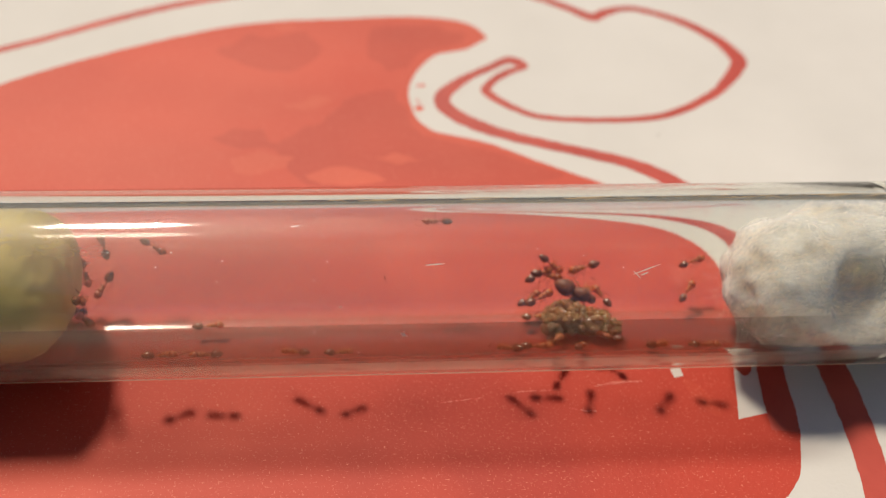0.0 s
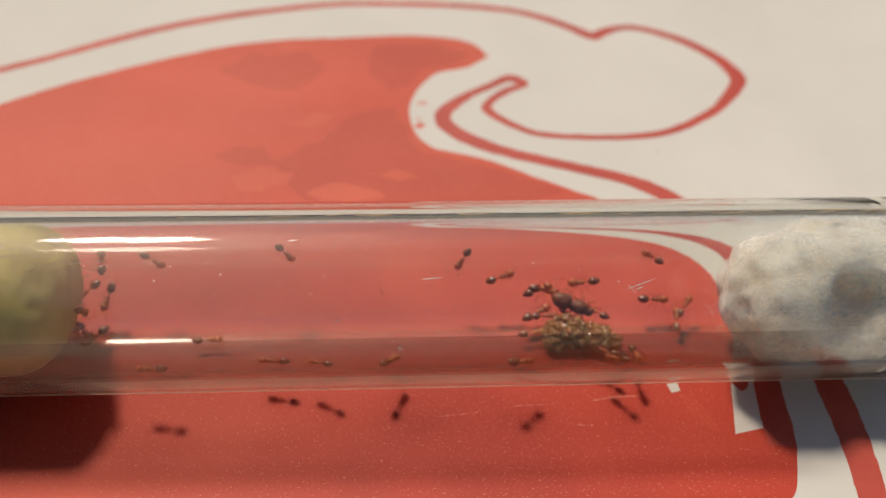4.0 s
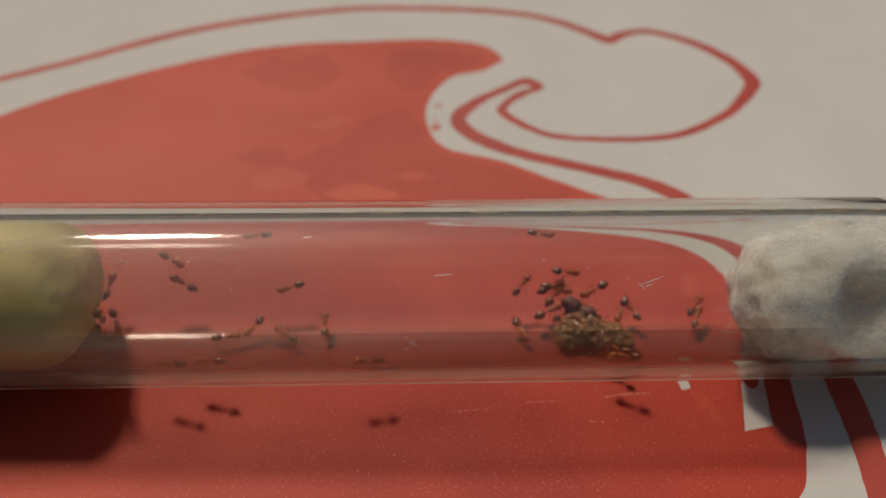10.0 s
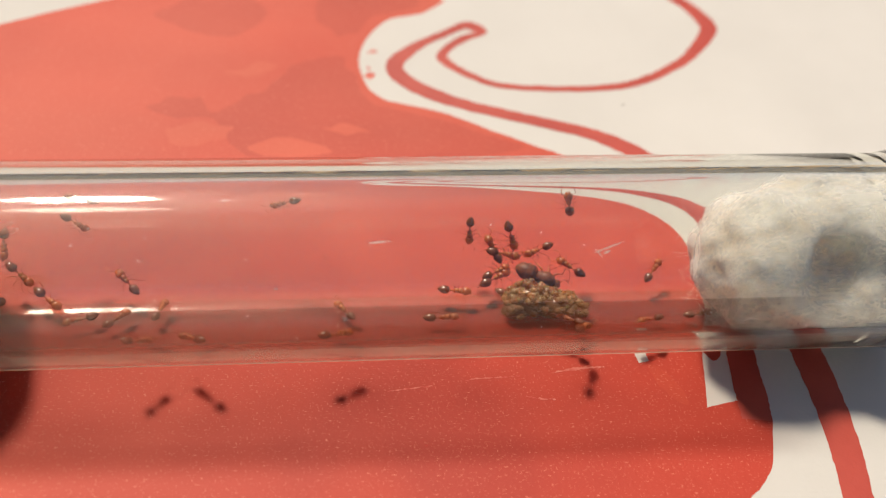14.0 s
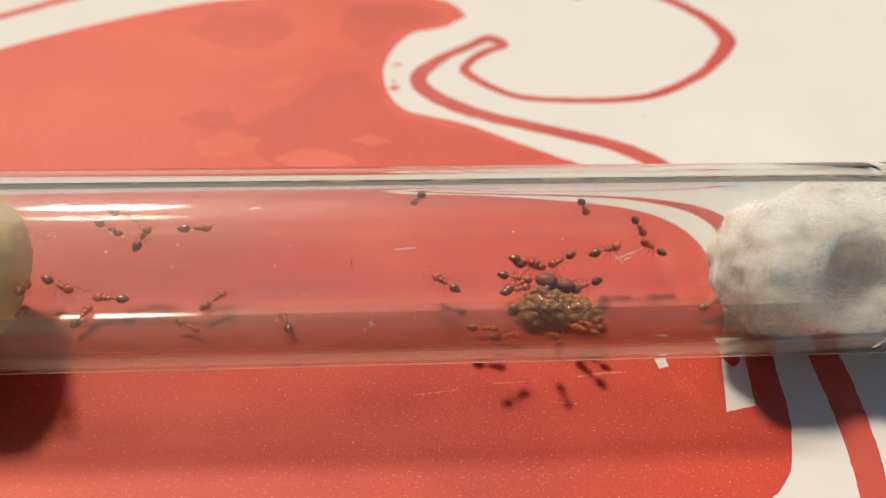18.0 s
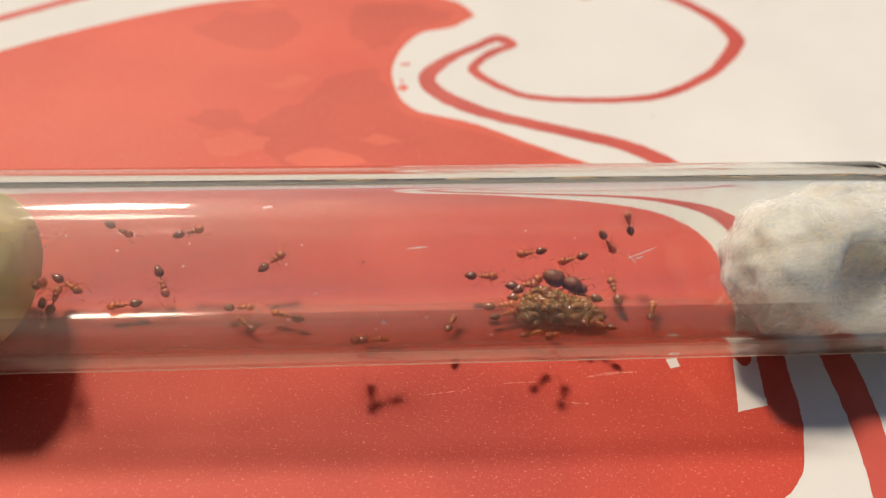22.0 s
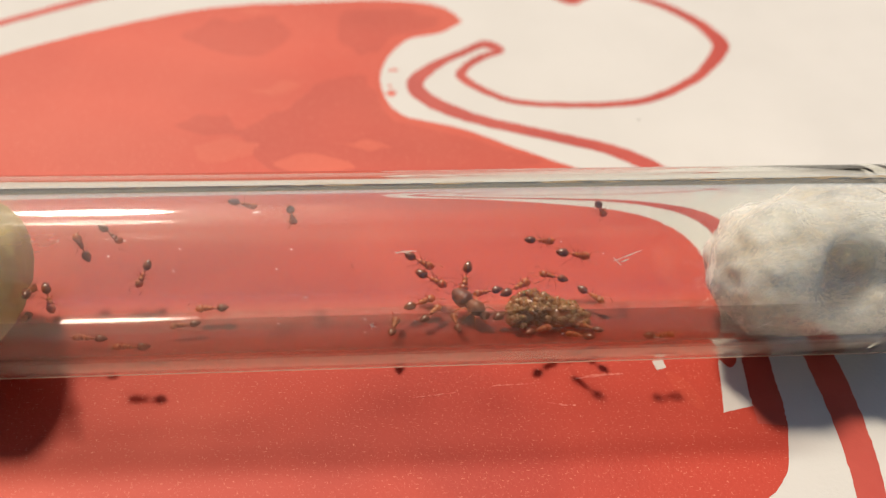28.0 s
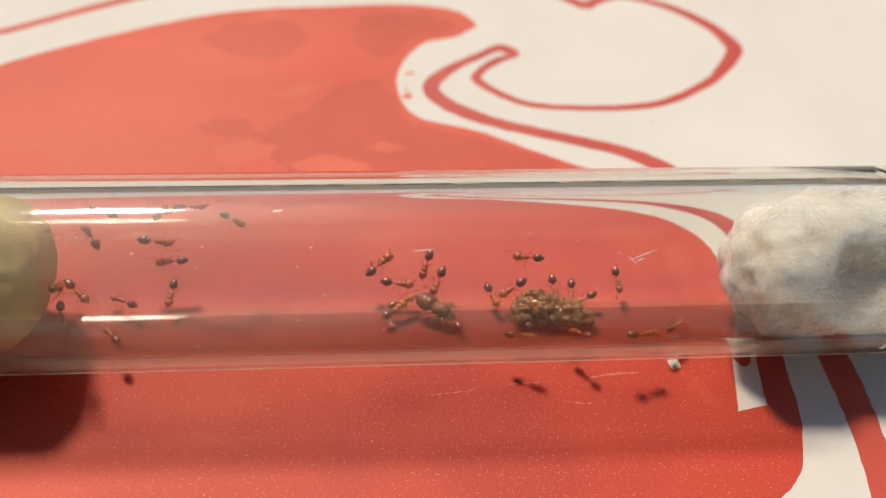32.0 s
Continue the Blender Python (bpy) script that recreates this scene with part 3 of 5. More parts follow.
part("haze_film", sweep([around(a, R_IN - 0.02) for a in np.linspace(128, 262, 60)], LENGTHS, False), HAZE, tube, "pale film added inside the glass to brighten the view")
part("floor_shade_strip", sweep([around(a, R_IN - 0.03) for a in np.linspace(262, 370, 44)], LENGTHS, False), FLOOR_SHADE, tube, "tinted strip added along the floor of the glass to shade the paper")
part("front_shade_strip", sweep([around(a, R_OUT + 0.006) for a in np.linspace(248, 292, 26)], LENGTHS, False), FRONT_SHADE, tube, "tinted strip added along the front of the glass to darken its shadow")
part("edge_haze_strip", sweep([around(a, R_OUT + 0.009) for a in np.linspace(276, 299, 12)], LENGTHS, False), EDGE_HAZE, tube, "pale haze painted above the lower edge of the glass").visible_shadow = False
part("edge_glint_strip", sweep([around(a, R_OUT + 0.009) for a in np.linspace(299.2, 316, 10)], LENGTHS, False), EDGE_GLINT, tube, "glint painted along the lower edge of the glass").visible_shadow = False
end = [(CLOSED - R_OUT * math.sin(a), R_OUT * math.cos(a)) for a in np.linspace(0, math.pi / 2, 14)]
part("round_end", lathe(end, 64), OUTER_FACE, tube, "rounded closed end of the tube")


# ---- cotton plugs ----
def lumpy(bm, seed, lump, fine, limit=R_IN - 0.08):
    """Pushes a surface in and out at three scales and keeps it inside the tube."""
    bm.normal_update()
    for v in bm.verts:
        p, n = v.co.copy(), v.normal.copy()
        a = noise.noise(p * 0.30 + Vector((seed, 0, 0))) * lump + noise.noise(p * 0.9 + Vector((0, seed, 0))) * lump * 0.45
        a += abs(noise.noise(p * 2.4 + Vector((0, 0, seed)))) * fine + noise.noise(p * 6.0 + Vector((seed, seed, 0))) * fine * 0.35
        q = p + n * a
        r = math.hypot(q.y, q.z)
        if r > limit:
            q.y, q.z = q.y * limit / r, q.z * limit / r
        v.co = q
    return bm


def dome(tip, length, radius, nose, power=2.0, rings=40):
    """Profile of a round-nosed wad: from the nose at tip on to tip + length."""
    sign = 1 if length > 0 else -1
    out = []
    for i in range(rings):
        a = i / (rings - 1) * math.pi / 2
        out.append((tip + sign * nose * (1 - math.cos(a) ** (2 / power)), radius * math.sin(a) ** (2 / power)))
    out += [(tip + sign * (nose + d), radius) for d in np.linspace(0.5, abs(length) - nose, 30)]
    out.append((tip + length, 0))
    return out


def fibres(count, seed, spots, size, thick=0.016):
    """Loose curling threads standing off round the given (centre, radii) lumps."""
    rnd = random.Random(seed)
    bm = bmesh.new()
    for _ in range(count):
        c, r = rnd.choice(spots)
        d = Vector((rnd.gauss(0, 1), rnd.gauss(0, 1), rnd.gauss(0, 1))).normalized()
        p = Vector(c) + Vector((d.x * r[0], d.y * r[1], d.z * r[2]))
        way = (d * 0.35 + Vector((rnd.gauss(0, 1), rnd.gauss(0, 1), rnd.gauss(0, 1))) * 0.6).normalized()
        pts, step = [], size * rnd.uniform(0.5, 1.3) / 5
        for k in range(6):
            q = p.copy()
            rad = math.hypot(q.y, q.z)
            if rad > R_IN - 0.1:
                q.y, q.z = q.y * (R_IN - 0.1) / rad, q.z * (R_IN - 0.1) / rad
            pts.append(q)
            way = (way + Vector((rnd.gauss(0, 1), rnd.gauss(0, 1), rnd.gauss(0, 1))) * 0.35).normalized()
            p = p + way * step
        add_limb(bm, pts, [thick] * 5 + [thick * 0.5], 3)
    return bm


cotton = tagged(new("cotton_plug"), "white fluffy cotton wool plug in the mouth of the tube", "cotton plug")
cotton.matrix_basis = AXIS


def wad(tip, grow, seed, fine, segments=150):
    """The plug's body: a low soft nose, a fuller body behind it, a deep hollow on its front."""
    out = []
    for k in range(90):
        u = k / 89
        x = tip + (42.6 - tip) * u ** 1.5
        nose = 5.3 * math.sqrt(max(0.0, 1 - max(0.0, 1 - (x - tip) / 4.0) ** 2.2))
        swell = min(1.0, max(0.0, (x - tip - 3.2) / 4.6))
        out.append((x, nose + 1.0 * swell * swell * (3 - 2 * swell)))
    bm = lathe(out + [(42.6, 0)], segments)
    for v in bm.verts:
        droop = max(0.0, 1 - (v.co.x - tip) / 8.0)
        v.co.z -= 0.1 * droop ** 0.5
        v.co.y -= 0.9 * droop ** 0.5
    bm.normal_update()
    for v in bm.verts:
        p, n = v.co.copy(), v.normal.copy()
        fold = noise.noise(p * 0.30 + Vector((seed, 0, 0)))
        v.co = p + n * (0.85 * fold + 0.42 * noise.noise(p * 0.62 + Vector((0, seed, 0))) + 0.12 * noise.noise(p * 1.3) + fine * noise.noise(p * 2.4))
    for v in bm.verts:
        for centre, reach, depth in (((33.2, -5.2, 3.5), 2.6, 3.8), ((30.2, -4.8, 2.0), 1.2, 0.8), ((41.0, -4.0, 4.6), 1.6, 1.4)):
            d = (v.co - Vector(centre)).length / reach
            if d < 1.6:
                push = depth * math.exp(-1.3 * d ** 3)
                v.co.y += push * 0.9
                v.co.z -= push * 0.35
        v.co += Vector((0, v.co.y, v.co.z)).normalized() * grow if grow else Vector()
        r = math.hypot(v.co.y, v.co.z)
        if r > R_IN - 0.12:
            v.co.y, v.co.z = v.co.y * (R_IN - 0.12) / r, v.co.z * (R_IN - 0.12) / r
    return bm


part("wad", wad(23.6, 0.0, 3.0, 0.03), WHITE_COTTON, cotton)
part("fluff_layer", wad(23.6, 0.26, 3.0, 0.03), FLUFF, cotton, "loose outer layer of cotton")
LUMPS = [((28.4, -0.5, -1.0), (4.9, 4.6, 4.6)), ((33.4, -0.2, -0.5), (7.0, 5.6, 5.5)), ((36.0, 0, -0.2), (6.0, 6.1, 6.0))]
tagged(part("loose_fibres", fibres(900, 6, LUMPS, 2.6, 0.006), THREAD, cotton, "fine loose cotton threads"), kind="stuff")
damp = tagged(new("damp_cotton_plug"), "yellowed damp cotton plug inside the glass tube", "cotton plug")
damp.matrix_basis = AXIS
bm = lathe(dome(-31.4, -40.0, 6.4, 4.0, 2.25, 70), 110)
for v in bm.verts:
    v.co.x -= 0.45 * max(0.0, -1.0 - v.co.z)
part("wad", lumpy(bm, 9.0, 0.30, 0.06), YELLOW_COTTON, damp)
tagged(part("loose_fibres", fibres(90, 16, [((-37.6, 0, 0), (6.1, 6.2, 6.2))], 1.2, 0.012), YELLOW_COTTON, damp, "short damp threads"), kind="stuff")

# ---- ants ----


def bent(points, radii, mat, name, parent, label=""):
    bm = bmesh.new()
    add_limb(bm, points, radii)
    return part(name, bm, mat, parent, label)


def worker_ant():
    """A worker facing +x on z = 0, its middle between head and hind body over the origin."""
    a = tagged(new("worker_ant"), "small amber worker ant with a dark hind body on the glass", "ant", "ants in the tube")
    bm = bmesh.new()
    add_ball(bm, (1.08, 0, 0.50), (0.40, 0.37, 0.30), pose(0, 0, 0, 0, 18, 0), 14, 10, -0.18)
    head = part("head", bm, AMBER, a)
    for s in (1, -1):
        bm = bmesh.new()
        add_ball(bm, (1.16, s * 0.27, 0.58), (0.055, 0.04, 0.055), None, 8, 6)
        part("eye", bm, DARK, head, "tiny black eye")
        bm = bmesh.new()
        add_limb(bm, [(1.38, s * 0.12, 0.42), (1.48, s * 0.14, 0.38), (1.56, s * 0.05, 0.35)], (0.05, 0.04, 0.012), 5)
        part("mandible", bm, AMBER, head)
        bm = bmesh.new()
        add_limb(bm, [(1.30, s * 0.14, 0.58), (1.52, s * 0.42, 0.80), (1.64, s * 0.56, 0.86), (1.92, s * 0.50, 0.66), (2.10, s * 0.44, 0.48)], (0.025, 0.022, 0.025, 0.030, 0.042), 5)
        part("antenna", bm, AMBER, a, "elbowed amber feeler")
    bm = bmesh.new()
    add_ball(bm, (0.58, 0, 0.50), (0.30, 0.26, 0.27), pose(0, 0, 0, 0, -8, 0), 12, 8)
    add_ball(bm, (0.25, 0, 0.46), (0.28, 0.21, 0.22), pose(0, 0, 0, 0, 10, 0), 12, 8)
    thorax = part("thorax", bm, AMBER, a)
    bm = bmesh.new()
    add_ball(bm, (-0.06, 0, 0.44), (0.11, 0.08, 0.12), None, 8, 6)
    add_ball(bm, (-0.24, 0, 0.45), (0.10, 0.10, 0.11), None, 8, 6)
    part("waist", bm, AMBER, a, "narrow two-knotted waist")
    bm = bmesh.new()
    for v in add_ball(bm, (0, 0, 0), (0.54, 0.37, 0.36), None, 16, 12, 0.30):
        tail = max(0.0, -v.co.x / 0.54)
        v.co.y, v.co.z = v.co.y * (1 - 0.35 * tail ** 3), v.co.z * (1 - 0.35 * tail ** 3)
        v.co = pose(0, 0, 0, 0, 6, 0) @ v.co + Vector((-0.84, 0, 0.50))
    part("hind_body", bm, DARK, a, "glossy dark brown hind body")
    for s in (1, -1):
        for x0, x1, x2, w in ((0.62, 1.00, 1.22, 0.95), (0.42, 0.34, 0.30, 1.12), (0.24, -0.28, -0.55, 1.10)):
            bent([(x0, s * 0.14, 0.40), (x0 + (x1 - x0) * 0.5, s * 0.42, 0.74), (x1, s * 0.66, 0.52), (x2, s * w, 0.06), (x2 + 0.12, s * (w + 0.14), 0.012)],
                 (0.036, 0.032, 0.018, 0.011, 0.007), LEG, "leg", a)
    return a


def queen_ant():
    a = tagged(new("queen_ant"), "large dark brown queen ant ringed by her workers", "ant", "ants in the tube")
    bm = bmesh.new()
    add_ball(bm, (1.75, 0, 0.85), (0.50, 0.50, 0.38), pose(0, 0, 0, 0, 25, 0), 14, 10, -0.15)
    head = part("head", bm, QUEEN_SHELL, a)
    for s in (1, -1):
        bm = bmesh.new()
        add_ball(bm, (1.88, s * 0.40, 0.95), (0.11, 0.07, 0.11), None, 8, 6)
        part("eye", bm, DARK, head, "black eye")
        bm = bmesh.new()
        add_limb(bm, [(2.0, s * 0.2, 0.95), (2.25, s * 0.62, 1.2), (2.4, s * 0.72, 1.2), (2.8, s * 0.62, 0.85)], (0.04, 0.035, 0.035, 0.05), 5)
        part("antenna", bm, AMBER, a)
    bm = bmesh.new()
    add_ball(bm, (0.72, 0, 1.05), (0.92, 0.76, 0.82), None, 16, 10)
    add_ball(bm, (0.16, 0, 0.98), (0.56, 0.66, 0.70), None, 12, 8)
    part("thorax", bm, QUEEN_SHELL, a)
    bm = bmesh.new()
    add_ball(bm, (-0.22, 0, 0.86), (0.24, 0.30, 0.36), None, 10, 8)
    add_ball(bm, (-0.48, 0, 0.84), (0.22, 0.34, 0.34), None, 10, 8)
    part("waist", bm, QUEEN_SHELL, a)
    bm = bmesh.new()
    add_ball(bm, (-1.20, 0, 0.98), (1.12, 0.88, 0.84), pose(0, 0, 0, 0, 8, 0), 20, 14, 0.24)
    hind = part("hind_body", bm, QUEEN_SHELL, a, "large banded hind body")
    for x, r in ((-0.72, 0.91), (-1.20, 0.895), (-1.68, 0.74)):
        bm = bmesh.new()
        rings = []
        for dx in (-0.05, 0.05):
            rings.append([bm.verts.new((x + dx, r * math.cos(2 * math.pi * k / 20), 0.97 + r * 0.95 * math.sin(2 * math.pi * k / 20))) for k in range(20)])
        for k in range(20):
            bm.faces.new((rings[0][k], rings[0][(k + 1) % 20], rings[1][(k + 1) % 20], rings[1][k]))
        part("band", bm, QUEEN_BAND, hind, "paler brown band")
    for s in (1, -1):
        for x0, x1, x2, w in ((1.05, 1.6, 1.95, 1.5), (0.75, 0.6, 0.5, 1.8), (0.4, -0.5, -1.0, 1.75)):
            bent([(x0, s * 0.35, 0.65), (x0 + (x1 - x0) * 0.5, s * 0.85, 1.05), (x1, s * 1.15, 0.75), (x2, s * w, 0.12), (x2 + 0.2, s * (w + 0.2), 0.02)],
                 (0.10, 0.10, 0.06, 0.04, 0.025), AMBER, "leg", a)
    return a


def brood_pile():
    """Larvae and pupae heaped on the floor of the tube, each grain a part, stuck together by a glossy mass."""
    a = tagged(new("brood_pile"), "heap of translucent amber larvae and pupae in the tube", "ant brood")
    bm = bmesh.new()
    for v in add_ball(bm, (0, 0, 0), (0.46, 0.31, 0.29), None, 12, 8, 0.2):
        v.co.z -= 0.30 * v.co.x * v.co.x
        v.co *= 1 + 0.05 * math.sin(v.co.x * 20)
    grain_ob = part("larva", bm, BROOD, a)
    bm = bmesh.new()
    for k in range(7):
        add_ball(bm, (0.16 * math.cos(k * 2.4) * (k / 6) ** 0.5, 0.16 * math.sin(k * 2.4) * (k / 6) ** 0.5, 0.04 * (k % 3)), (0.10, 0.07, 0.07), pose(0, 0, 0, 0, 0, k * 50), 6, 5)
    small = part("egg_cluster", bm, PALE_BROOD, a)
    heaps = ((-0.9, 0.5, 2.2, 1.7, 2.1), (1.2, -0.1, 1.9, 1.6, 1.7), (2.7, -0.6, 1.3, 1.1, 0.9), (-2.3, -0.4, 1.2, 1.2, 1.0))

    def height(x, y):
        return max(h * math.sqrt(max(0.0, 1 - ((x - cx) / rx) ** 2 - ((y - cy) / ry) ** 2)) for cx, cy, rx, ry, h in heaps)

    bm = bmesh.new()
    for cx, cy, rx, ry, h in heaps:
        for v in add_ball(bm, (0, 0, 0), (rx * 0.92, ry * 0.92, h * 0.86), None, 32, 18):
            p = v.co.copy()
            v.co = p * (1 + 0.10 * noise.noise(p * 1.1 + Vector((cx, 0, 0))) + 0.09 * noise.noise(p * 2.6)) + Vector((cx, cy, 0))
            v.co.z = 6.45 - math.sqrt(6.45 ** 2 - min(v.co.y ** 2, 30)) + 0.05 + max(0.0, v.co.z)
    part("sticky_mass", bm, MOUND, a, "glossy brown mass between the larvae")
    rnd = random.Random(12)
    i = 0
    while i < 130:
        x, y = rnd.uniform(-3.8, 4.2), rnd.uniform(-2.0, 2.4)
        top = height(x, y)
        if top < 0.1:
            continue
        floor_z = 6.45 - math.sqrt(6.45 ** 2 - y * y) + 0.2
        m = pose(x * MM, y * MM, (floor_z + top * rnd.uniform(0.80, 1.0)) * MM, rnd.uniform(-50, 50), rnd.uniform(-50, 50), rnd.uniform(0, 360))
        if i < 2:
            (grain_ob, small)[i].matrix_basis = m
        else:
            again(grain_ob if i % 4 else small, "larva" if i % 4 else "egg_cluster", a, m)
        i += 1
    return a


ant = worker_ant()
COUNT = 32
colony = [ant] + [copy_thing(ant, Matrix()) for _ in range(COUNT - 1)]
rnd = random.Random(21)
for one in colony:
    k = rnd.uniform(0.92, 1.10)
    one.scale = (k, k, k)
queen = queen_ant()
queen.scale = (0.92, 0.92, 0.92)
brood = brood_pile()

# ---- marks on the glass and the paper ----


def mark(name, start, end, width, mat, label, radius=R_OUT + 0.012):
    """A thin mark on the outside of the glass, from (x, degrees round) to (x, degrees round)."""
    bm = bmesh.new()
    rows = []
    for k in range(7):
        u = k / 6
        x, a = start[0] + (end[0] - start[0]) * u, start[1] + (end[1] - start[1]) * u
        w = width * (0.25 + 0.75 * math.sin(math.pi * min(1, u * 0.9 + 0.08))) * (1 + 0.5 * noise.noise(Vector((x * 3, a, 0))))
        d = (end[0] - start[0], radians(end[1] - start[1]) * radius)
        n = math.hypot(*d) or 1
        px, pa = -d[1] / n * w / 2, math.degrees(d[0] / n * w / 2 / radius)
        rows.append([bm.verts.new((x + s * px, *around(a + s * pa, radius))) for s in (1, -1)])
    for (a, b), (c, d) in zip(rows, rows[1:]):
        bm.faces.new((a, b, d, c))
    return part(name, bm, mat, tube, label)


for start, end, width in (((13.4, -138.5), (15.6, -144.1), 0.07), ((13.4, -140.6), (14.0, -136.0), 0.06), ((14.0, -138.0), (14.6, -139.5), 0.10), ((-3.1, -145.5), (-1.5, -146.3), 0.09),
                          ((-5.1, -105.9), (-4.5, -103.5), 0.08), ((-4.8, -107.4), (-4.9, -102.7), 0.08), ((-9.9, -122.5), (-9.6, -122.9), 0.09), ((-13.6, -170.2), (-12.9, -170.8), 0.12), ((25.2, -96.0), (26.4, -101.0), 0.05), ((25.4, -99.0), (26.6, -97.5), 0.04)):
    mark("scratch", start, end, width, SCRATCH, "pale scratch in the glass")
for start, end, width in (((-6.3, -140.0), (-6.25, -137.8), 0.10), ((-1.1, -151.0), (-1.0, -149.9), 0.09), ((-4.4, -137.4), (-4.35, -136.6), 0.07), ((10.0, -78.0), (10.1, -75.8), 0.07), ((3.0, -128.0), (3.05, -127.2), 0.06)):
    mark("speck", start, end, width, SPECK, "tiny dark speck on the glass")
rnd = random.Random(31)
for k in range(26):
    x, a = rnd.uniform(-30, 24), rnd.uniform(-165, -85)
    mark("dust", (x, a), (x + rnd.uniform(0.06, 0.16), a + rnd.uniform(-0.8, 0.8)), rnd.uniform(0.05, 0.09), SCRATCH, "pale grain of dust on the glass")
# Brown streaks stand for dirt specks and for dark reflections in the upper edge.
for k in range(46):
    x, a = 36 - 60 * rnd.random() ** 1.5, -191.5 + rnd.uniform(-2.2, 1.2)
    mark("edge_streak", (x, a), (x + rnd.uniform(0.4, 3.4), a + rnd.uniform(-0.2, 0.2)), rnd.uniform(0.05, 0.13), STREAK, "thin brown streak painted on the glass for dirt specks and reflections")
bm = bmesh.new()
add_ball(bm, (24.9, 28.4, 0.04), (0.10, 0.10, 0.04), None, 8, 6)
tagged(part("dirt_speck", bm, SPECK), "tiny dark grain of dirt on the paper", "speck")


# ---- what moves ----


def on_wall(x, round_tube, heading, radius=6.46):
    """A pose with its feet on the inner wall: millimetres along the tube, degrees round it from its floor, degrees of heading."""
    return AXIS @ pose(0, 0, 0, round_tube) @ Matrix.Translation((x * MM, 0, -radius * MM)) @ pose(0, 0, 0, 0, 0, heading)


def on_face(x, y, z, heading):
    """A pose with its feet on the face of the damp plug, in millimetres from the tube's line."""
    return AXIS @ Matrix.Translation(((x + 0.45) * MM, y * MM, z * MM)) @ pose(0, 0, 0, 0, 90, 0) @ pose(0, 0, 0, 0, 0, heading)


def motions():
    walk(colony[0], [(t, on_wall(x, a, h)) for t, x, a, h in (
        (0, -26.3, 79, -41), (1, -26.4, 79, -37), (2, -26.3, 79, -40), (3, -26.4, 80, -40), (6, -26.2, 79, -40), (7, -26.0, 78, -38),
        (8, -26.2, 78, -38), (9, -26.6, 80, -41), (10, -26.4, 77, -39), (11, -26.3, 79, -40), (12, -26.5, 81, -40), (13, -26.3, 79, -40),
        (16, -26.3, 81, -43), (17, -26.2, 80, -42), (18, -26.3, 82, -39), (19, -26.3, 81, -41), (20, -26.1, 80, -44), (21, -26.2, 81, -38),
        (22, -26.3, 80, -38), (23, -25.9, 81, -30), (24, -25.9, 78, -44), (25, -26.0, 82, -12), (28, -26.2, 81, -52), (29, -26.5, 79, -77),
        (30, -26.1, 78, -39), (31, -25.6, 74, -28), (31.5, -24.5, 89, 15), (32, -23.5, 104, 58),
    )])
    walk(colony[1], [(t, on_wall(x, a, h)) for t, x, a, h in (
        (0, -32.4, 55, -79), (1, -32.2, 56, -79), (2, -32.1, 53, -83), (3, -32.3, 54, -82), (4, -32.2, 51, -140), (5, -32.1, 48, -198),
        (6, -32.1, 45, -256), (7, -32.0, 43, -258), (8, -31.9, 33, -228), (9, -31.8, 26, -245), (9.33, -31.7, 24, -186), (9.67, -31.6, 22, -127),
        (10, -31.5, 19, -68), (11, -30.9, 14, -55), (12, -28.6, 35, -120), (12.5, -26.6, 18, -112), (13, -24.6, 0, -104), (14, -25.6, -9, -158),
        (15, -26.6, -19, -212), (16, -27.6, -29, -266), (16.5, -29.2, -10, -252), (17, -30.7, 9, -237), (18, -28.5, -0, -296), (19, -30.3, -13, -247),
        (19.5, -29.8, -14, -291), (20, -29.3, -14, -335), (20.5, -30.2, 1, -317), (21, -31.1, 17, -300), (22, -31.7, 16, -282), (23, -31.8, 25, -304),
        (25, -26.5, 19, -331), (26.5, -27.6, 43, -291), (28, -28.6, 67, -252), (29, -28.6, 70, -271), (30, -29.4, 69, -237), (31, -29.5, 71, -238),
        (32, -29.6, 77, -250),
    )])
    walk(colony[2], [(t, on_wall(x, a, h)) for t, x, a, h in (
        (0, -30.7, 43, -122), (1, -30.6, 46, -121), (2, -30.3, 45, -113), (3, -30.5, 46, -116), (6, -29.3, 34, -76), (7, -27.9, 19, -53),
        (8, -27.0, 27, 12), (8.5, -27.1, 41, 48), (9, -27.2, 54, 85), (10, -25.4, 53, 149), (11, -23.6, 52, 213), (12, -22.5, 36, 181),
        (13, -21.3, 19, 149), (16, -26.2, 44, 96), (17, -26.8, 37, 77), (17.5, -25.3, 53, 68), (18, -23.7, 70, 58), (18.33, -24.8, 54, 109),
        (18.67, -25.9, 38, 159), (19, -27.0, 22, 210), (20, -27.5, 33, 164), (21, -27.9, 43, 118), (21.67, -26.6, 23, 164), (22.33, -25.2, 2, 209),
        (23, -23.9, -19, 254), (23.33, -23.5, -28, 308), (23.67, -23.0, -37, 362), (24, -22.6, -47, 415), (24.5, -23.6, -18, 449), (25, -24.6, 11, 483),
        (26.5, -26.0, -6, 507), (28, -27.4, -22, 531), (28.5, -26.3, -40, 524), (29, -25.2, -57, 517), (29.5, -26.3, -35, 501), (30, -27.3, -13, 485),
        (31, -27.2, -38, 480), (32, -27.4, -23, 481),
    )])
